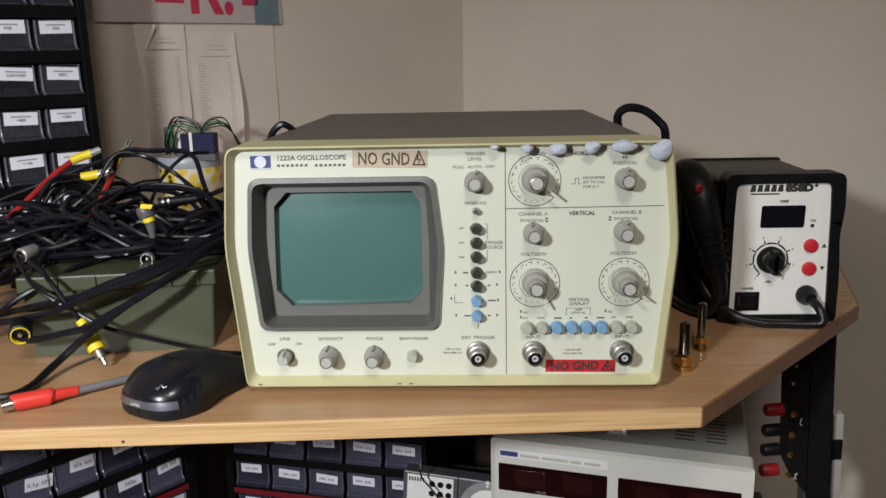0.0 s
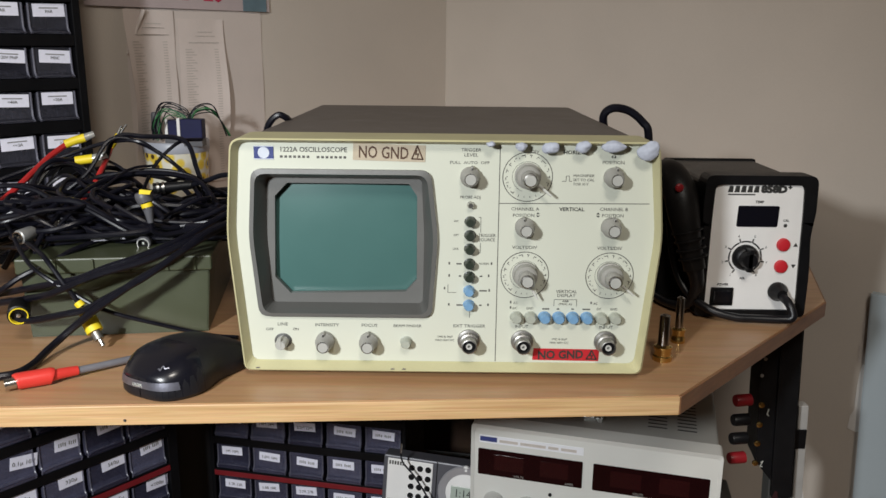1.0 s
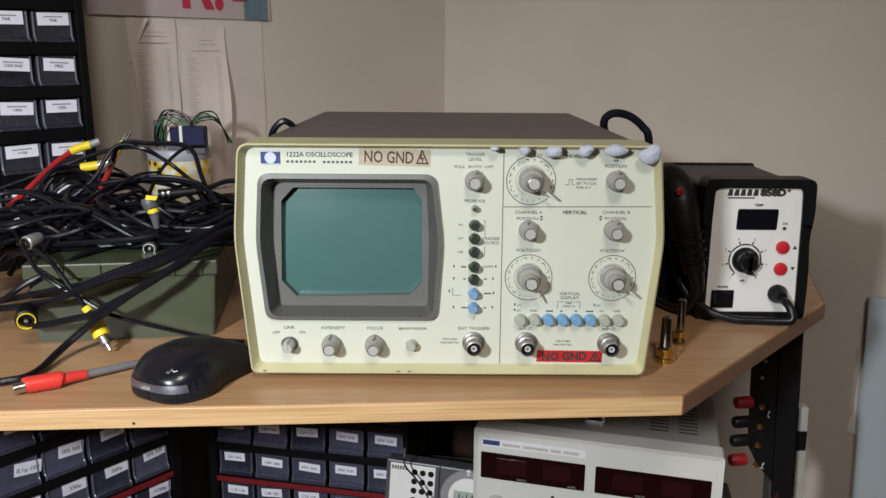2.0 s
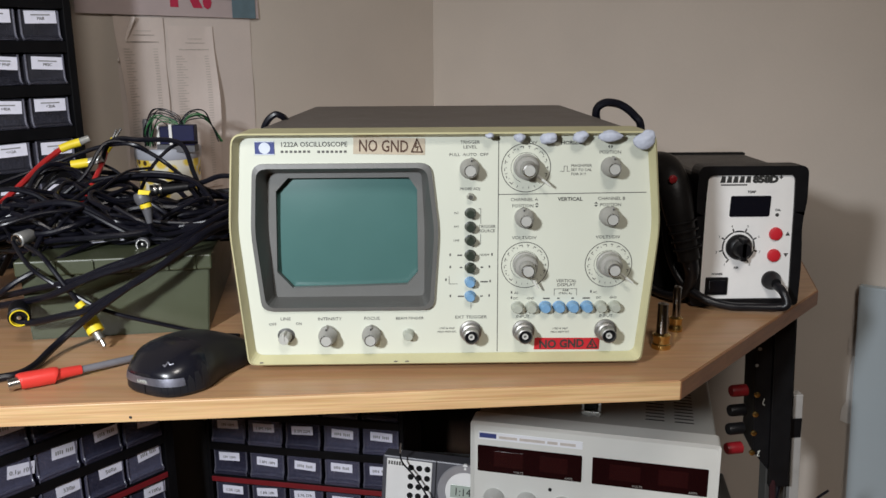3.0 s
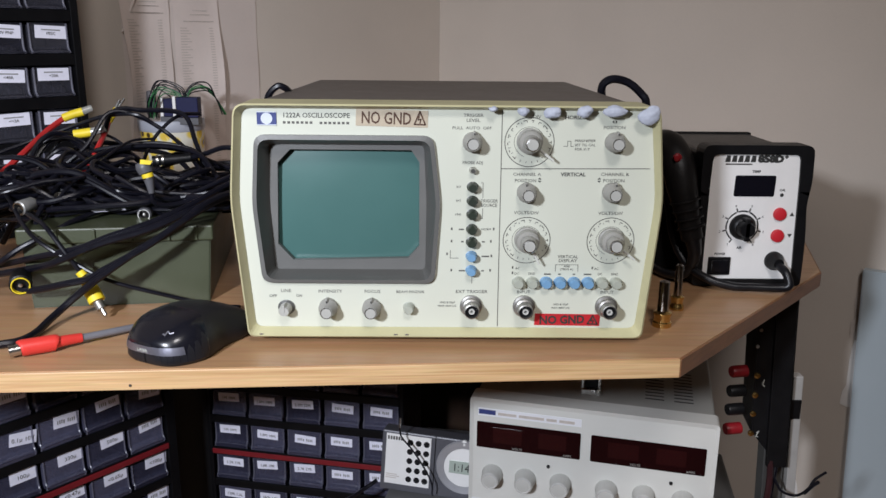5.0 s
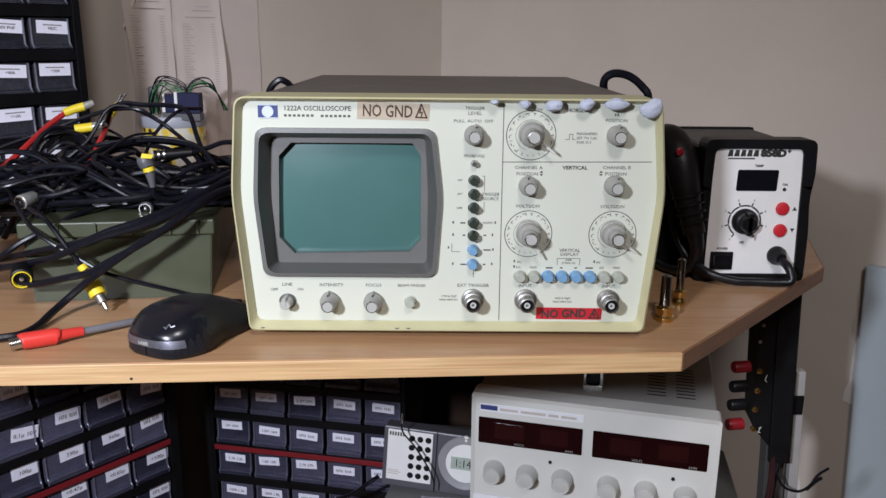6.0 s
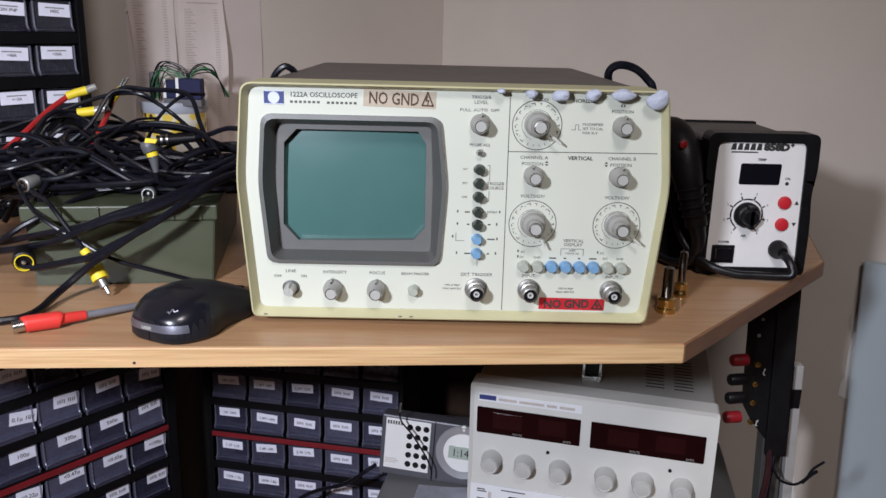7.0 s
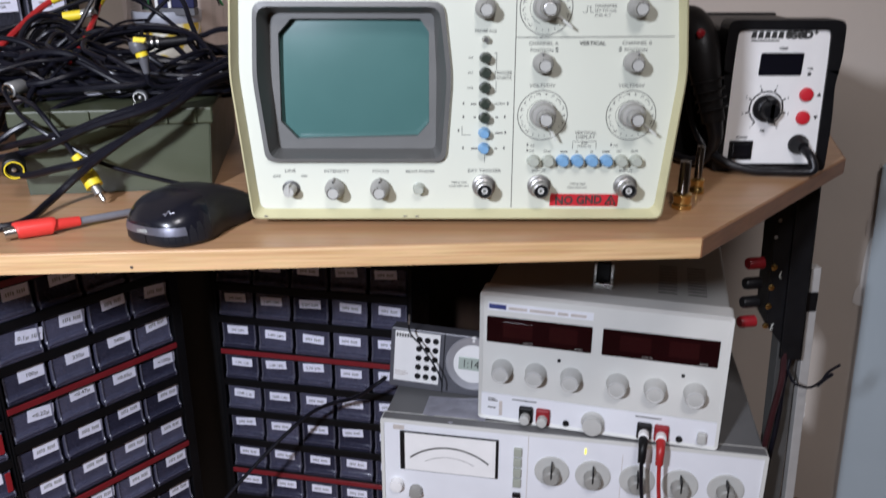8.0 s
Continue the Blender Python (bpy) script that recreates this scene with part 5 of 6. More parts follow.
CLEARSLEEVE = mat("clear_sleeve", (0.55, 0.55, 0.52), 0.2, 0.3, 0.1, 90, 0.1, 700, trans=0.3)
tipped([(-0.46, 0.14, 0.838), (-0.441, 0.17, 0.853), (-0.429, 0.20, 0.870), (-0.419, 0.24, 0.890), (-0.406, 0.26, 0.903)], 0.0031, REDCABLE,
       [(-0.408, 0.258, 0.902), (-0.398, 0.2625, 0.906), (-0.389, 0.2655, 0.9085)], [(-0.390, 0.265, 0.9083), (-0.381, 0.270, 0.912)], 0.0046, "red lead with a yellow boot above the heap")
tipped([(-0.380, 0.17, 0.836), (-0.366, 0.185, 0.851), (-0.363, 0.21, 0.863), (-0.3615, 0.235, 0.879), (-0.362, 0.255, 0.890), (-0.364, 0.269, 0.897)], 0.0028, REDCABLE,
       [(-0.365, 0.269, 0.896), (-0.360, 0.272, 0.904), (-0.356, 0.2745, 0.911)], [(-0.3565, 0.274, 0.910), (-0.3505, 0.278, 0.921)], 0.0034, "thin red lead with a yellow boot and fork tip", True)
tipped([(-0.404, 0.18, 0.84), (-0.417, 0.20, 0.870), (-0.407, 0.22, 0.889), (-0.388, 0.24, 0.887)], 0.0026, RUBBER,
       [(-0.390, 0.2395, 0.887), (-0.382, 0.2415, 0.888), (-0.373, 0.2435, 0.8893)], [(-0.374, 0.243, 0.889), (-0.359, 0.246, 0.893)], 0.0048, "black lead with a yellow boot and crimp")

rca = thing("phono_lead", 0, 0, 0, 0, "black lead with a yellow phono plug leaning on the desk", "cable")
part("lead", tube([(-0.40, 0.13, 0.838), (-0.379, 0.10, 0.833), (-0.350, 0.068, 0.830), (-0.331, 0.058, 0.811), (-0.316, 0.058, 0.787), (-0.3125, 0.058, 0.779)], 0.0021, 8, 8), RUBBER, rca, smooth=True)
part("boot_ring", tube([(-0.3185, 0.0585, 0.7905), (-0.3155, 0.0582, 0.7865)], 0.0042, 12, 2), YELLOW, rca, "yellow boot ring", smooth=True)
part("boot", tube([(-0.3140, 0.058, 0.7815), (-0.3105, 0.0565, 0.7765), (-0.3060, 0.0545, 0.7690), (-0.3035, 0.0530, 0.7650)], lambda f: 0.0042 + 0.0030 * min(1, f * 2.2), 14, 5), YELLOW, rca, "yellow moulded boot", smooth=True)
part("shell", tube([(-0.3035, 0.0530, 0.7650), (-0.2990, 0.0500, 0.7590)], 0.0042, 14, 2), BNCMETAL, rca, "metal plug shell", smooth=True)
part("pin", tube([(-0.2995, 0.0505, 0.7598), (-0.2955, 0.0480, 0.7540)], 0.0017, 8, 2), BNCMETAL, rca, smooth=True)


def connector(x, y, z, yaw, pitch, label, ring_mat, body=BLACK, r=0.008, h=0.018, name="bnc_connector"):
    s = thing(name, x, y, z, 0, label, "connector", "loose connectors in the heap")
    at = pose(0, 0, 0, pitch, 0, yaw)
    part("body", lathe([(r * 0.6, -h), (r * 0.95, -h * 0.8), (r, -h * 0.2), (r, 0.0), (r * 0.86, 0.001), (r * 0.80, 0.001)], 22, at=at), body, s, smooth=True)
    part("ring", lathe([(r * 0.84, 0.0), (r * 0.84, 0.0022), (r * 0.75, 0.0022), (r * 0.72, -0.002)], 22, at=at), ring_mat, s, smooth=True)
    part("insert", lathe([(r * 0.71, -0.0015), (r * 0.5, -0.003), (0, -0.003)], 18, at=at), BLACK, s)
    part("pin", lathe([(r * 0.22, -0.005), (r * 0.2, 0.001), (0, 0.0015)], 12, at=at), CHROME, s, smooth=True)
    return s


connector(-0.3660, 0.048, 0.7810, 24, 8, "large black jack with a bright yellow ring", YELLOW, BLACK, 0.0092, 0.022, "jack_connector")
connector(-0.384, 0.098, 0.838, -20, 6, "chrome BNC connector in the heap", CHROME, STEEL, 0.0066)
connector(-0.281, 0.122, 0.8275, 4, 6, "chrome BNC connector under the heap", CHROME, GREYPL, 0.0066)
connector(-0.361, 0.135, 0.842, 60, 0, "chrome BNC connector in the heap", CHROME, STEEL, 0.0065)
hung = thing("bnc_plug", 0, 0, 0, 0, "grey BNC plug with yellow tape hanging over the heap", "connector", "loose connectors in the heap")
part("collar", tube([(-0.2735, 0.108, 0.8790), (-0.2722, 0.108, 0.8745), (-0.2700, 0.107, 0.8690)], lambda f: 0.0064 + 0.0012 * math.sin(3.1 * f), 16, 4), GREYPL, hung, "scuffed grey collar", smooth=True)
part("tape_band", tube([(-0.2700, 0.107, 0.8692), (-0.2690, 0.107, 0.8655)], 0.0052, 14, 2), YELLOW, hung, "yellow tape band", smooth=True)
part("metal_ring", tube([(-0.2690, 0.107, 0.8656), (-0.2687, 0.107, 0.8644)], 0.0054, 14, 2), CHROME, hung, smooth=True)
part("boot", tube([(-0.2687, 0.107, 0.8645), (-0.2678, 0.1065, 0.8590), (-0.2668, 0.106, 0.8510)], lambda f: 0.0050 - 0.0024 * f, 12, 3), GREYPL, hung, "grey rubber boot", smooth=True)
part("flag_tape", prism([(-0.2735, 0.8785), (-0.2725, 0.8825), (-0.2620, 0.8815), (-0.2640, 0.8780)], 0.1005, 0.1025), YELLOW, hung, "yellow tape flag")
part("lead", tube([(-0.2668, 0.106, 0.8515), (-0.266, 0.108, 0.843), (-0.258, 0.115, 0.838), (-0.235, 0.13, 0.840), (-0.19, 0.16, 0.846)], 0.0024, 8, 6), RUBBER, hung, smooth=True)
barrel = thing("bnc_plug", 0, 0, 0, 0, "black BNC plug with bright rings lying on the heap", "connector", "loose connectors in the heap")
part("body", tube([(-0.2960, 0.20, 0.8655), (-0.2850, 0.203, 0.8662), (-0.2600, 0.21, 0.8680)], lambda f: 0.0056 - 0.0012 * f, 12, 4), BLACK, barrel, smooth=True)
for f in (0.10, 0.24):
    part("ring", tube([(-0.2960 + 0.036 * f, 0.20 + 0.01 * f, 0.8655 + 0.0025 * f), (-0.2960 + 0.036 * (f + 0.06), 0.20 + 0.01 * (f + 0.06), 0.8655 + 0.0025 * (f + 0.06))], 0.0060, 12, 1), CHROME, barrel, smooth=True)
part("lead", tube([(-0.2605, 0.21, 0.868), (-0.245, 0.212, 0.872), (-0.224, 0.215, 0.878), (-0.19, 0.22, 0.872)], 0.0026, 8, 6), RUBBER, barrel, smooth=True)
cable([(-0.42, 0.20, 0.845), (-0.381, 0.22, 0.863), (-0.36, 0.22, 0.873), (-0.336, 0.22, 0.877), (-0.303, 0.22, 0.881), (-0.274, 0.22, 0.878), (-0.254, 0.22, 0.870), (-0.235, 0.21, 0.850)], 0.0026, RUBBER, "black lead arching over the heap")
cable([(-0.380, 0.09, 0.812), (-0.372, 0.11, 0.822), (-0.353, 0.125, 0.850), (-0.331, 0.16, 0.872), (-0.318, 0.20, 0.885), (-0.300, 0.22, 0.886)], 0.0014, RUBBER, "thin black lead crossing the heap")

# the heap itself
rnd = random.Random(41)
for i in range(36):
    y0, y1 = rnd.uniform(0.10, 0.30), rnd.uniform(0.10, 0.29)
    lift = rnd.random()
    z0, z1 = 0.829 + 0.036 * lift, 0.828 + 0.018 * rnd.random()
    pts = [(-0.50 + rnd.uniform(-0.03, 0.02), y0 - 0.03 + rnd.uniform(-0.02, 0.02), rnd.uniform(0.765, 0.86))]
    for k in range(1, 5):
        f = k / 5
        pts.append((-0.47 + 0.27 * f + rnd.uniform(-0.015, 0.015), max(0.132, y0 + (y1 - y0) * f + rnd.uniform(-0.05, 0.05)), z0 + (z1 - z0) * f + rnd.uniform(-0.012, 0.018) - 0.010 * f))
    pts.append((-0.186 + rnd.uniform(-0.006, 0.010), y1 + rnd.uniform(-0.01, 0.03), z1 + rnd.uniform(-0.004, 0.012)))
    cable(pts, rnd.choice((0.0020, 0.0024, 0.0029, 0.0034)), RUBBER, BK)
for i in range(14):
    cx, cy, cz, r = rnd.uniform(-0.41, -0.27), rnd.uniform(0.13, 0.27), rnd.uniform(0.832, 0.858), rnd.uniform(0.03, 0.065)
    a0, tilt = rnd.uniform(0, 6.28), rnd.uniform(-0.5, 0.5)
    pts = []
    for k in range(11):
        a = a0 + k * 0.62
        rr = r * (1 + rnd.uniform(-0.10, 0.10))
        pts.append((min(cx + rr * math.cos(a), -0.180), cy + 0.7 * rr * math.sin(a), cz + tilt * rr * math.cos(a) + rnd.uniform(-0.003, 0.005)))
    cable(pts, rnd.choice((0.0018, 0.0023, 0.0028)), RUBBER, "coiled black rubber test cable in the heap")
for i in range(8):
    x0, x1 = rnd.uniform(-0.47, -0.41), rnd.uniform(-0.38, -0.32)
    yy, top = rnd.uniform(0.14, 0.27), rnd.uniform(0.858, 0.888)
    cable([(x0 - 0.02, yy - 0.04, 0.828), (x0, yy - 0.02, 0.848), (x0 * 0.7 + x1 * 0.3, yy, top), (x0 * 0.3 + x1 * 0.7, yy + rnd.uniform(-0.03, 0.03), top - rnd.uniform(0.0, 0.02)), (x1, yy, 0.846), (x1 + 0.02, yy + 0.01, 0.832)], rnd.choice((0.0016, 0.0020, 0.0025)), RUBBER, "black rubber test cable arching out of the heap")
for i in range(4, 9):
    x = -0.395 - 0.010 * i * rnd.uniform(0.6, 1.2)
    cable([(x + 0.05, 0.14, 0.842), (x + 0.01, 0.10, 0.832 + rnd.uniform(-0.01, 0.01)), (x - 0.01, 0.078, 0.800), (x - 0.02 + rnd.uniform(-0.02, 0.02), 0.072, 0.772), (x - 0.05, 0.06 + rnd.uniform(-0.02, 0.02), 0.7545), (x - 0.12, 0.05, 0.7545)], rnd.choice((0.0021, 0.0026, 0.0030)), RUBBER, "black rubber cable falling from the heap to the desk")


# ---- olive box ----
def build_box():
    s = thing("storage_box", -0.3755, 0.0760, 0.75, 8, "olive green plastic storage box with a ribbed lid", "box")
    W, D, H = 0.163, 0.23, 0.060
    part("body", prism([(0.004, 0.0), (0.0, H), (W, H), (W - 0.004, 0.0)], 0.0, D, 0.001), OLIVE, s)
    part("lid", box(-0.003, W + 0.003, -0.004, D + 0.004, H, H + 0.014, 0.0015), OLIVE, s, "olive lid with upright ribs")
    for x in (0.030, 0.062, 0.094, 0.126, 0.150):
        part("rib", box(x, x + 0.0025, -0.0062, -0.003, H + 0.001, H + 0.013, 0.0006), OLIVE, s)
    return s


build_box()


# ---- decorated pot with relay modules ----
def build_pot():
    s = thing("ceramic_pot", -0.4015, 0.602, 0.75, 0, "cream pot with yellow flower decoration holding wired modules", "pot")
    up = pose(0, 0, 0, -90)
    prof = [(0, 0), (0.036, 0), (0.039, 0.004), (0.0445, 0.060), (0.0465, 0.100), (0.0465, 0.101)]
    part("body", lathe(prof, 40, at=up), POT, s, smooth=True)
    part("rim", lathe([(0.0468, 0.1005), (0.0480, 0.103), (0.0482, 0.1150), (0.0470, 0.1165), (0.0440, 0.1165), (0.0430, 0.100), (0, 0.100)], 40, at=up), RIM, s, "translucent grey plastic rim", smooth=True)
    return s


RIM = mat("grey_plastic_rim", (0.40, 0.42, 0.48), 0.35, 0, 0.05, 40, 0.05, 900)
POT = mat("painted_glaze", (0.70, 0.67, 0.56), 0.2, 0, 0.04, 40, 0.0, 900)
t = POT.node_tree
co, vor, ramp, mx = t.nodes.new("ShaderNodeTexCoord"), t.nodes.new("ShaderNodeTexVoronoi"), t.nodes.new("ShaderNodeValToRGB"), t.nodes.new("ShaderNodeMix")
vor.inputs["Scale"].default_value = 48
ramp.color_ramp.elements[0].position, ramp.color_ramp.elements[0].color = 0.17, (0.07, 0.045, 0.02, 1)
ramp.color_ramp.elements[1].position, ramp.color_ramp.elements[1].color = 0.50, (0.72, 0.70, 0.60, 1)
e = ramp.color_ramp.elements.new(0.23)
e.color = (0.72, 0.50, 0.05, 1)
e = ramp.color_ramp.elements.new(0.38)
e.color = (0.74, 0.56, 0.10, 1)
t.links.new(co.outputs["Object"], vor.inputs["Vector"])
t.links.new(vor.outputs["Distance"], ramp.inputs[0])
t.links.new(ramp.outputs[0], t.nodes["Principled BSDF"].inputs["Base Color"])
build_pot()


def relay(x, y, z, w, d, h, yaw, material):
    s = thing("relay_module", x, y, z, yaw, "dark blue relay module with pale sides standing in the pot", "relay module", "relay modules in the pot")
    part("case", box(-w / 2, w / 2, -d / 2, d / 2, 0, h, 0.001), material, s)
    part("side_plate", box(-w / 2 - 0.005, -w / 2 - 0.0005, -d / 2, d / 2, 0, h * 1.05, 0.0006), WHITEPL, s, "pale side plate")
    part("base_board", box(-w / 2 - 0.005, w / 2, -d / 2 - 0.001, d / 2, -0.010, -0.0005), GREYPL, s)


relay(-0.3655, 0.572, 0.8720, 0.031, 0.020, 0.0285, 0, NAVYBOX)
relay(-0.4015, 0.604, 0.8700, 0.016, 0.020, 0.026, 0, NAVYBOX)
tagged(part("round_module", lathe([(0.011, -0.003), (0.011, 0.003), (0.010, 0.004), (0, 0.004)], 24, at=pose(-0.434, 0.61, 0.8880, 0, 0, 0) @ Matrix.Diagonal((0.8, 1, 1.7, 1))), GREYPL, smooth=True), "grey round module standing in the pot", "module")
for i in range(11):
    a = rnd.random()
    x0, x1 = -0.428 + rnd.uniform(-0.004, 0.012), -0.395 + rnd.uniform(-0.01, 0.03)
    zt = 0.905 + rnd.uniform(0, 0.018)
    cable([(x0, 0.585 + rnd.uniform(-0.01, 0.02), 0.868), (x0 + 0.004, 0.58, 0.890), ((x0 + x1) / 2 - 0.004, 0.578, zt), (x1, 0.578, zt - 0.008), (x1 + 0.008, 0.580, 0.893)], 0.0008, rnd.choice((GREENWIRE, RUBBER, RUBBER)), "thin wire curving over the relay modules", "wire", "module wires", 6)
for i in range(8):
    zt = 0.905 + rnd.uniform(0, 0.014)
    cable([(-0.375 + rnd.uniform(-0.006, 0.006), 0.578, 0.896), (-0.362, 0.582, zt), (-0.345 + rnd.uniform(-0.008, 0.008), 0.59, zt + 0.002), (-0.333, 0.60, 0.897), (-0.326 + rnd.uniform(-0.005, 0.005), 0.612, 0.872)], 0.0008, rnd.choice((GREENWIRE, RUBBER, RUBBER)), "thin wire curving over the relay modules", "wire", "module wires", 6)


# ---- paper on the left wall ----
def on_left(along, z, out=0.0):
    p = CORNER + LEFT_DIR * along
    n = Vector((math.sin(radians(50)), -math.cos(radians(50)), 0))
    p = p + n * out
    return pose(p.x, p.y, z, 0, 0, 50)


def paper_lift(u, v, curl, side):
    edge = (1 - u) if side < 0 else u
    return abs(curl * edge ** 3 * (0.25 + math.sin(v * math.pi) ** 2) + 0.0012 * math.sin(v * 9 + u * 3) + 0.001 * (1 - v))


def print_rows(rows, w, h, curl, side, out):
    """Bars printed on a hanging sheet: rows of (start, end, height, thickness) as shares of the sheet's width and in metres."""
    bm = bmesh.new()
    for u0, u1, z, t in rows:
        q = [(u0, z), ((u0 + u1) / 2, z), (u1, z), (u1, z + t), ((u0 + u1) / 2, z + t), (u0, z + t)]
        bm.faces.new([bm.verts.new((u * w, -out - paper_lift(u, zz / h, curl, side) - 0.0007, zz)) for u, zz in q])
    return bm


def sheet(name, along, z0, w, h, material, label, category, curl=0.0, curl_side=-1, out=0.001, group="", skew=0.0):
    """Hangs on the wall: x runs to the right from its left edge."""
    bm = bmesh.new()
    nx, nz = 16, 18
    grid = []
    for j in range(nz + 1):
        row = []
        for i in range(nx + 1):
            u, v = i / nx, j / nz
            row.append(bm.verts.new((u * w, -out - paper_lift(u, v, curl, curl_side), v * h)))
        grid.append(row)
    for j in range(nz):
        for i in range(nx):
            bm.faces.new((grid[j][i], grid[j][i + 1], grid[j + 1][i + 1], grid[j + 1][i]))
    ob = part(name, bm, material, None, smooth=True)
    ob.matrix_world = on_left(along, z0)
    return tagged(ob, label, category, group)


tagged(sheet("backing_sheet", 0.716, 0.775, 0.240, 0.290, PAPER_BACK, "large pale backing sheet pinned on the wall", "paper", out=0.0008), group="sheets on the wall")
p1 = sheet("price_list", 0.722, 0.785, 0.083, 0.268, PAPER, "curled printed list sheet hanging on the wall", "paper", 0.020, -1, 0.003, "sheets on the wall")
p2 = sheet("price_list", 0.632, 0.790, 0.080, 0.252, PAPER, "curled printed list sheet hanging on the wall", "paper", 0.007, 1, 0.003, "sheets on the wall")
for p, w, h, curl, side in ((p1, 0.083, 0.268, 0.020, -1), (p2, 0.080, 0.252, 0.007, 1)):
    head = print_rows([(0.42, 0.74, h - 0.020, 0.0013), (0.36, 0.80, h - 0.026, 0.0013), (0.20, 0.88, h - 0.036, 0.0015)], w, h, curl, side, 0.003)
    tagged(part("heading_print", head, SHADE_GREY, p), kind="stuff")
    rows = []
    for k in range(52):
        z = h - 0.046 - k * 0.0040
        rows += [(0.12, 0.26 + 0.05 * ((k * 7) % 3), z, 0.0012), (0.76, 0.85, z, 0.0013)]
    tagged(part("list_print", print_rows(rows, w, h, curl, side, 0.003), SHADE_GREY, p), kind="stuff")
# the first sheet's corner has come loose and rolls over
bm = bmesh.new()
grid = []
for i in range(9):
    f = i / 8
    row = []
    for k in range(7):
        a = k / 6 * 2.6
        row.append(bm.verts.new((0.004 + 0.026 * f + 0.0022 * (1 - math.cos(a)) * (0.3 + f), -0.004 - 0.0060 * math.sin(a) * (0.3 + 0.7 * f) - 0.002 * f, 0.205 + 0.062 * f + 0.0015 * math.cos(a))))
    grid.append(row)
for a, b in zip(grid, grid[1:]):
    for k in range(6):
        bm.faces.new((a[k], a[k + 1], b[k + 1], b[k]))
part("rolled_corner", bm, PAPER, p1, "corner of the sheet rolled over", smooth=True)
poster = sheet("poster", 0.775, 1.0560, 0.315, 0.36, POSTER, "pinkish poster with magenta letters and a blue patch", "poster", 0.0, 1, 0.004)
for n, (px, w) in enumerate(((0.092, 0.046), (0.240, 0.030))):
    part("letter_bar", box(px, px + w, -0.0068, -0.0062, 0.028, 0.040), POSTER_RED, poster, "magenta letter stroke")
lettering("poster_letters", "R!", 0.125, POSTER_RED, poster, 0.186, 0.016, -0.0063, width=0.074, bold=0.003)
part("blue_patch", box(0.262, 0.308, -0.0068, -0.0062, 0.0, 0.11), POSTER_BLUE, poster)


# ---- radio with clock ----
def build_radio():
    s = thing("clock_radio", -0.0300, 0.3430, 0.3985, -12, "grey pocket radio with white speaker grille and round clock", "radio")
    tilt = pose(0, 0, 0.0, -7, 2.0, 0)
    body = part("body", box(-0.0520, 0.1060, 0.0, 0.026, 0.0, 0.0830, 0.002), RADIO, s, at=tilt)
    part("speaker_panel", box(-0.0460, 0.0150, -0.0014, 0.001, 0.0100, 0.0795, 0.0005), WHITEPL, body, "white speaker panel")
    for r in range(5):
        for k in range(3):
            part("speaker_hole", lathe([(0.0041, 0.0), (0.0041, 0.0004), (0, 0.0004)], 14, at=Matrix.Translation((-0.0130 + 0.0110 * k, -0.0013, 0.0190 + 0.0128 * r))), BLACK, body)
    part("word_bar", bars([(-0.0440 + 0.0036 * k, 0.0715, 0.0024) for k in range(6)], 0.0050, -0.0014), INKSOFT, body)
    part("fine_print", bars([(-0.0440, 0.0180, 0.014), (-0.0440, 0.0205, 0.018), (-0.0440, 0.0230, 0.015)], 0.0010, -0.0014), SHADE_GREY, body)
    part("divider", box(0.0200, 0.0212, -0.0006, 0.001, 0.0, 0.0825), BLACK, body)
    cx, cz = 0.0600, 0.0460
    part("clock_ring", lathe([(0.0365, 0), (0.0365, 0.002), (0.0350, 0.0035), (0.0265, 0.0025), (0.0260, 0.001)], 40, at=Matrix.Translation((cx, 0, cz))), SILVERPL, body, "silver ring round the clock", smooth=True)
    part("clock_face", lathe([(0.0262, 0.001), (0.0260, 0.0022), (0, 0.0024)], 36, at=Matrix.Translation((cx, 0, cz))), WHITEPL, body, "white clock face")
    lcd = part("clock_display", box(cx - 0.0190, cx + 0.0140, -0.0032, -0.002, cz - 0.0085, cz + 0.0090, 0.0004), LCD, body, "grey LCD window")
    lettering("clock_digits", "1:14", 0.0150, INK, lcd, cx - 0.0030, cz - 0.0050, -0.0033, width=0.0200)
    for x, z in ((0.0560, 0.0840), (0.0680, 0.0820)):
        part("round_button", lathe([(0.0040, 0), (0.0038, 0.003), (0, 0.0035)], 16, at=Matrix.Translation((x + 0.003, 0, z - 0.004))), WHITEPL, body)
    return s


RADIO = mat("radio_grey", (0.10, 0.10, 0.115), 0.4, 0.1, 0.06, 50, 0.15, 900)
SILVERPL = mat("silver_plastic", (0.52, 0.52, 0.55), 0.32, 0.5, 0.04, 50, 0.1, 900)
build_radio()
cable([(-0.052, 0.330, 0.505), (-0.050, 0.334, 0.487), (-0.035, 0.332, 0.468), (-0.018, 0.326, 0.442), (-0.010, 0.322, 0.424), (-0.010, 0.321, 0.412)], 0.0011, RUBBER, "thin black wire hanging across the radio", "wire", "thin wires", 6)
GREYPAPER = mat("bluish_grey_paper", (0.60, 0.60, 0.68), 0.5, 0, 0.1, 60, 0.4, 200)
bm = bmesh.new()
grid = []
for j in range(13):
    row = []
    for i in range(17):
        u, v = i / 16, j / 12
        lift = 0.0009 + 0.0030 * abs(noise.noise(Vector((u * 3.1, v * 2.7, 4.2)))) + 0.0035 * max(0.0, u + v - 1.45)
        row.append(bm.verts.new((-0.038 + 0.080 * u + 0.012 * v, 0.268 + 0.062 * v - 0.010 * u, 0.3960 + lift)))
    grid.append(row)
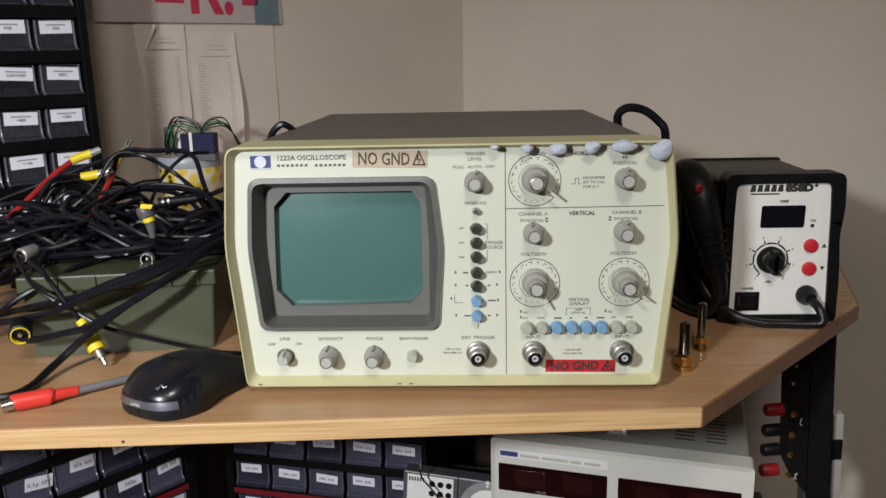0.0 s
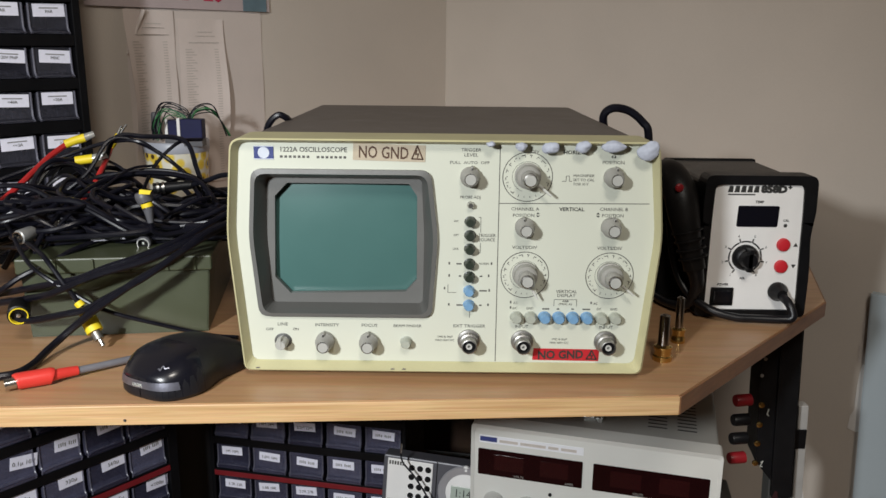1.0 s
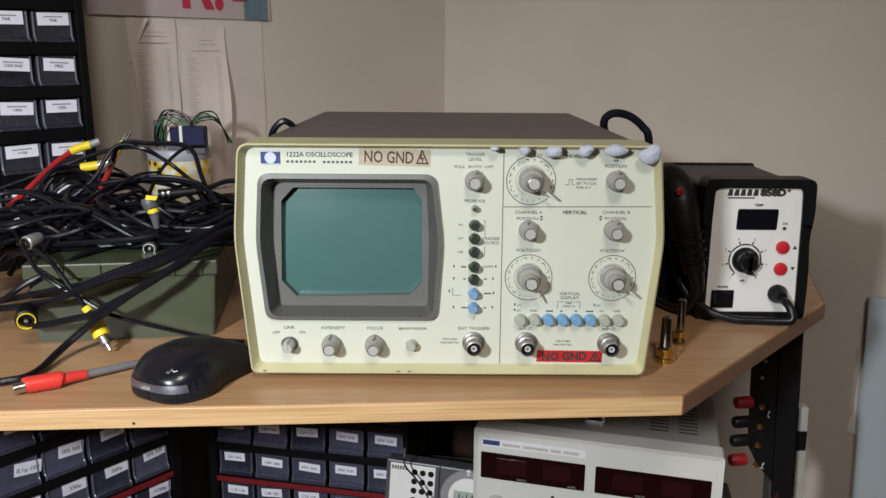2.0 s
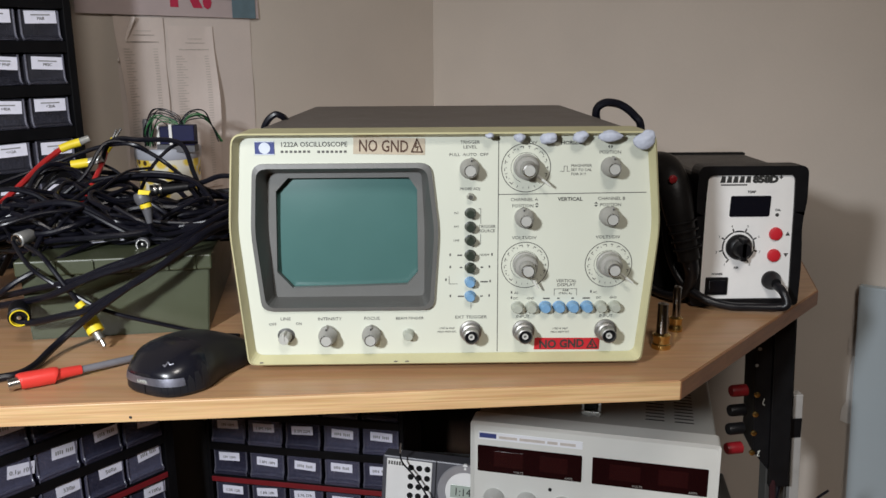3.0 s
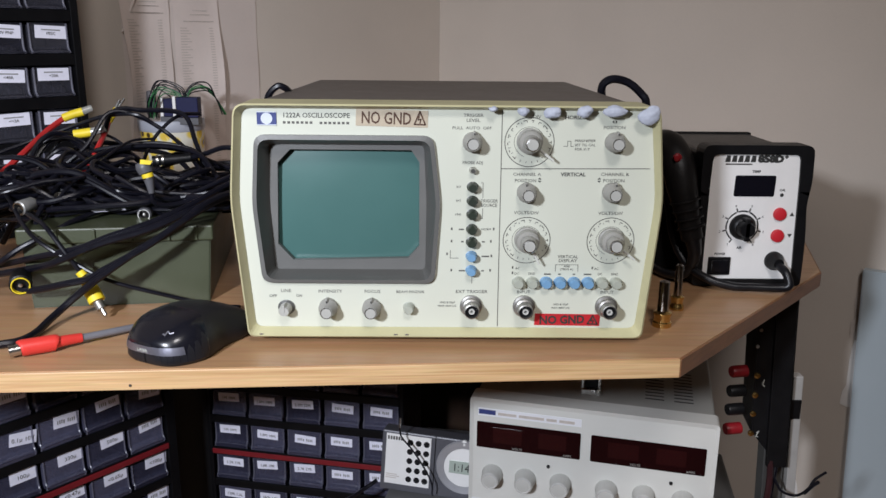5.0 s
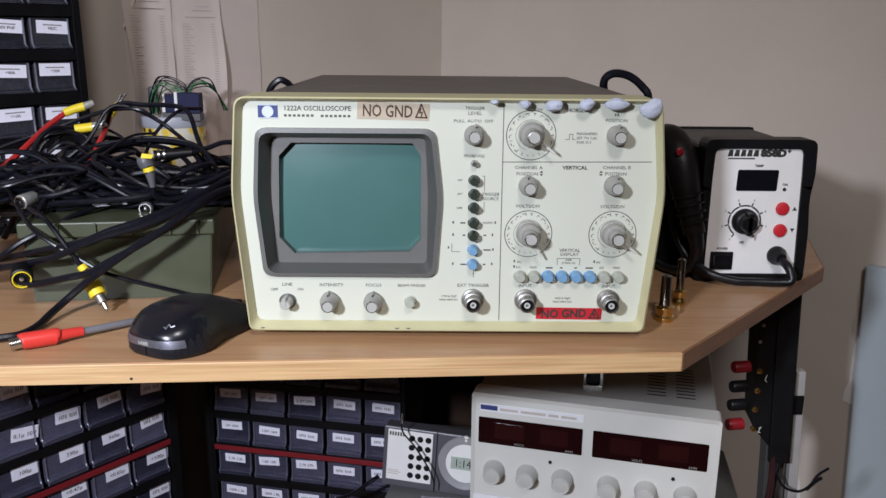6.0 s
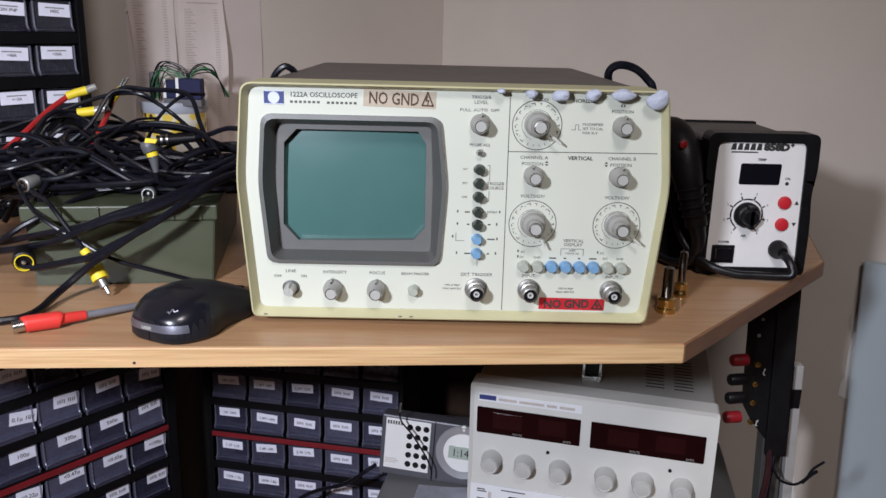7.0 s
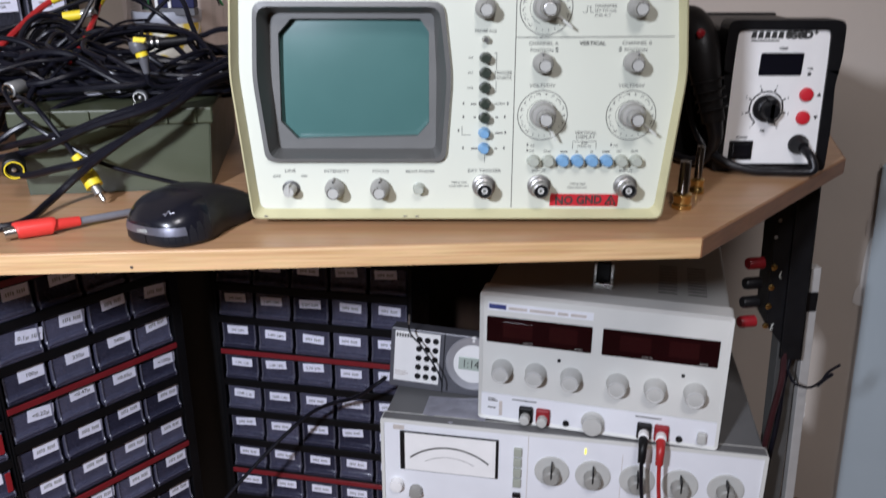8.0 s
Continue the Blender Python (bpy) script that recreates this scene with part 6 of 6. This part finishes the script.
for a, b in zip(grid, grid[1:]):
    for k in range(16):
        bm.faces.new((a[k], a[k + 1], b[k + 1], b[k]))
bmesh.ops.solidify(bm, geom=bm.faces[:], thickness=0.0002)
tagged(part("loose_sheet", bm, GREYPAPER), "crumpled white paper sheet lying on the grey instrument", "paper")
tagged(part("aerial_tip", tube([(-0.0520, 0.330, 0.502), (-0.0515, 0.330, 0.509), (-0.0510, 0.330, 0.5155)], 0.0012, 8, 2), CHROME, smooth=True), "small bright metal tip on the thin black wire", "wire tip")
cable([(-0.40, 0.30, 0.12), (-0.30, 0.36, 0.235), (-0.20, 0.40, 0.325), (-0.13, 0.375, 0.368), (-0.10, 0.365, 0.394), (-0.085, 0.37, 0.403)], 0.0028, RUBBER, "black lead drooping in front of the drawers", "cable", "loose test cables", 8)
# test leads from the supply
for x, m, l in ((0.2015, RUBBER, "black lead"), (0.2215, REDCABLE, "red lead")):
    a = radians(-15)
    bx, by = 0.0368 + x * math.cos(a), 0.2782 + x * math.sin(a)
    s = thing("banana_lead", bx, by, 0.4015, -15, l + " plugged into the power supply terminal", "test lead", "leads from the power supply")
    part("plug", tube([(0, -0.018, 0.010), (0, -0.030, 0.004), (0, -0.034, -0.012)], lambda f: 0.0058 - 0.0014 * f, 12, 4), BLACK if m is RUBBER else REDCABLE, s, smooth=True)
    part("lead", tube([(0, -0.034, -0.010), (0.002, -0.036, -0.040), (0.007, -0.034, -0.090), (0.006, -0.032, -0.17), (0.0, -0.03, -0.30)], 0.0024, 8, 6), m, s, smooth=True)


# ---- terminal box, post and wall pieces under the desk ----
def build_terminals():
    s = thing("terminal_box", 0.355, 0.240, 0.0, -8, "black terminal box with red and black binding posts", "terminal box")
    lean = pose(0, 0, 0.735) @ pose(0, 0, 0, 0, -2.6, 0) @ pose(0, 0, -0.735)
    part("body", prism([(0.0, 0.545), (0.0, 0.737), (0.043, 0.737), (0.043, 0.500), (0.027, 0.500), (0.022, 0.518)], 0.0, 0.05, 0.001), BLACK, s, at=lean)
    part("front_rail", box(0.018, 0.040, -0.006, 0.001, 0.503, 0.735, 0.001), BLACK, s, at=lean)
    for z, m in ((0.6170, DARKRED), (0.5925, BLACK), (0.5690, BLACK), (0.5440, DARKRED)):
        p = part("binding_post", lathe([(0.0070, 0.002), (0.0070, 0.019), (0.0060, 0.021), (0, 0.021)], 18, at=pose(0.000, 0.012, z, 0, 0, -72)), m, s, "dark red binding post" if m is DARKRED else "black binding post", smooth=True)
        part("post_collar", lathe([(0.0034, 0), (0.0034, 0.0020), (0.0018, 0.0025), (0, 0.0025)], 14, at=Matrix.Translation((0.0080, 0.0, z))), BRASS, p)
    for x, z in ((0.004, 0.690), (0.007, 0.672), (0.005, 0.652)):
        part("screw", lathe([(0.0022, 0), (0.0018, 0.001), (0, 0.0012)], 10, at=Matrix.Translation((x, 0, z))), STEEL, s)
    part("tick_mark", flat_line([(0.0165, 0.612), (0.0150, 0.606), (0.0172, 0.604)], 0.0010, -0.0004), KNOB_PALE, s)
    part("tick_mark", flat_line([(0.0145, 0.545), (0.0168, 0.547), (0.0140, 0.540), (0.0165, 0.540)], 0.0010, -0.0004), KNOB_PALE, s)
    return s


build_terminals()
ALUMINIUM = mat("matt_aluminium", (0.50, 0.49, 0.47), 0.45, 0.25, 0.06, 60, 0.2, 500)
post = thing("metal_upright", 0.414, 0.250, 0.0, 0, "thin aluminium upright beside the black terminal box", "upright")
part("strip", box(-0.0055, 0.0055, -0.002, 0.012, 0.0, 0.612, 0.0008), ALUMINIUM, post, at=pose(0.0330, 0, 0, 0, -2.9, 0))
part("grey_leg", box(-0.0310, -0.0065, 0.0, 0.02, 0.0, 0.53, 0.001), STEELDARK := mat("dull_grey_steel", (0.12, 0.12, 0.115), 0.5, 0.4, 0.1, 30, 0.2, 500), post, "dull dark grey steel leg", at=pose(0.027, 0, 0, 0, -2.6, 0))
part("strap", box(-0.0200, 0.0085, -0.004, 0.016, 0.558, 0.582, 0.001), BLACK, post, "black strap round the upright")
cable([(0.388, 0.235, 0.520), (0.386, 0.225, 0.48), (0.380, 0.222, 0.43), (0.378, 0.225, 0.36), (0.385, 0.23, 0.20), (0.39, 0.235, 0.02)], 0.0038, DARKCABLE := mat("dark_red_brown_cable", (0.030, 0.006, 0.008), 0.45, 0, 0.15, 60, 0.1, 900), "dark red cable hanging from the terminal box", "cable", "hanging cables")
cable([(0.396, 0.235, 0.510), (0.390, 0.228, 0.47), (0.389, 0.225, 0.42), (0.384, 0.226, 0.33), (0.375, 0.22, 0.18), (0.37, 0.215, 0.02)], 0.0032, RUBBER, "black cable hanging from the terminal box", "cable", "hanging cables")
cable([(0.392, 0.228, 0.492), (0.400, 0.222, 0.478), (0.418, 0.222, 0.472), (0.436, 0.232, 0.474), (0.447, 0.24, 0.482), (0.462, 0.245, 0.489)], 0.0016, RUBBER, "twisted black wire tie round the upright", "wire", "thin wires", 8)
cable([(0.430, 0.228, 0.471), (0.444, 0.236, 0.477), (0.452, 0.24, 0.479)], 0.0022, RUBBER, "twisted black wire tie round the upright", "wire", "thin wires", 8)


def on_right(along, z, out=0.0):
    p = CORNER + RIGHT_DIR * along - Vector((math.sin(radians(38)), math.cos(radians(38)), 0)) * out
    return pose(p.x, p.y, z, 0, 0, -38)


def ragged(name, along, z, corners, material, label, category, out, thick, seed, kind=""):
    r = random.Random(seed)
    pts = []
    for i in range(len(corners)):
        a, b = Vector(corners[i]), Vector(corners[(i + 1) % len(corners)])
        n = max(2, int((b - a).length / 0.012))
        for k in range(n):
            q = a.lerp(b, k / n)
            pts.append((q.x + r.uniform(-1, 1) * 0.0022, q.y + r.uniform(-1, 1) * 0.0022))
    ob = part(name, prism(pts, -out - thick, -out), material)
    ob.matrix_world = on_right(along, z)
    return tagged(ob, label, category, kind=kind)


ragged("plaster_patch", 0.768, 0.05, [(0.012, 0.0), (0.0, 0.12), (0.006, 0.26), (0.020, 0.24), (0.040, 0.13), (0.036, 0.02)], PLASTER, "bare white plaster patch on the wall", "plaster patch", 0.0, 0.0015, 3)
board = part("blue_board", prism([(0.030, 0.0), (0.0, 0.64), (0.62, 0.64), (0.62, 0.0)], -0.018, 0.0, 0.002), TEAL_DOOR)
board.matrix_world = on_right(0.858, 0.0, 0.004)
tagged(board, "pale blue painted board standing against the wall", "board")
ragged("paint_chip", 0.848, 0.40, [(0.002, 0.0), (0.010, 0.115), (0.024, 0.115), (0.020, 0.0)], PLASTER, "flaked white plaster strip beside the blue board", "plaster patch", 0.0, 0.002, 8)
ragged("dark_strip", 0.846, 0.52, [(0.004, 0.0), (0.006, 0.115), (0.018, 0.115), (0.018, 0.0)], SHADE_GREY, "grey torn strip beside the blue board", "paper strip", 0.0, 0.002, 9)

# ---- cords behind the oscilloscope ----
cable([(0.172, 0.215, 0.90), (0.158, 0.205, 0.938), (0.164, 0.20, 0.9505), (0.181, 0.20, 0.9490), (0.196, 0.20, 0.938), (0.203, 0.20, 0.925), (0.205, 0.21, 0.88), (0.200, 0.24, 0.80), (0.195, 0.26, 0.757)], 0.0042, RUBBER, "thick black mains cord looping beside the oscilloscope", "mains_cord", "mains cords")
cable([(-0.176, 0.17, 0.90), (-0.169, 0.162, 0.932), (-0.159, 0.16, 0.944), (-0.152, 0.162, 0.9425), (-0.149, 0.170, 0.9380)], 0.0032, RUBBER, "black cord loop hooked over the oscilloscope cover", "mains_cord", "mains cords")

# dark panel behind the instruments
DARKBOARD = wood("dark_stained_board", (0.045, 0.022, 0.011), (0.03, 0.014, 0.007), (10, 10, 3), 0.6)
tagged(part("back_board", box(-0.06, 0.16, 0.66, 0.672, 0.0, 0.735, 0.001), DARKBOARD), "dark brown board under the desk", "board")
# added panel that hides the wall and keeps the cabinet gap dark
dark = part("gap_dark_panel", box(0, 0.15, 0, 0.012, 0.0, 0.73, 0.001), BLACK)
dark.matrix_world = pose(-0.46, 0.50, 0, 0, 0, 22)
tagged(dark, "black panel added to darken the gap between the drawer cabinets", "panel")
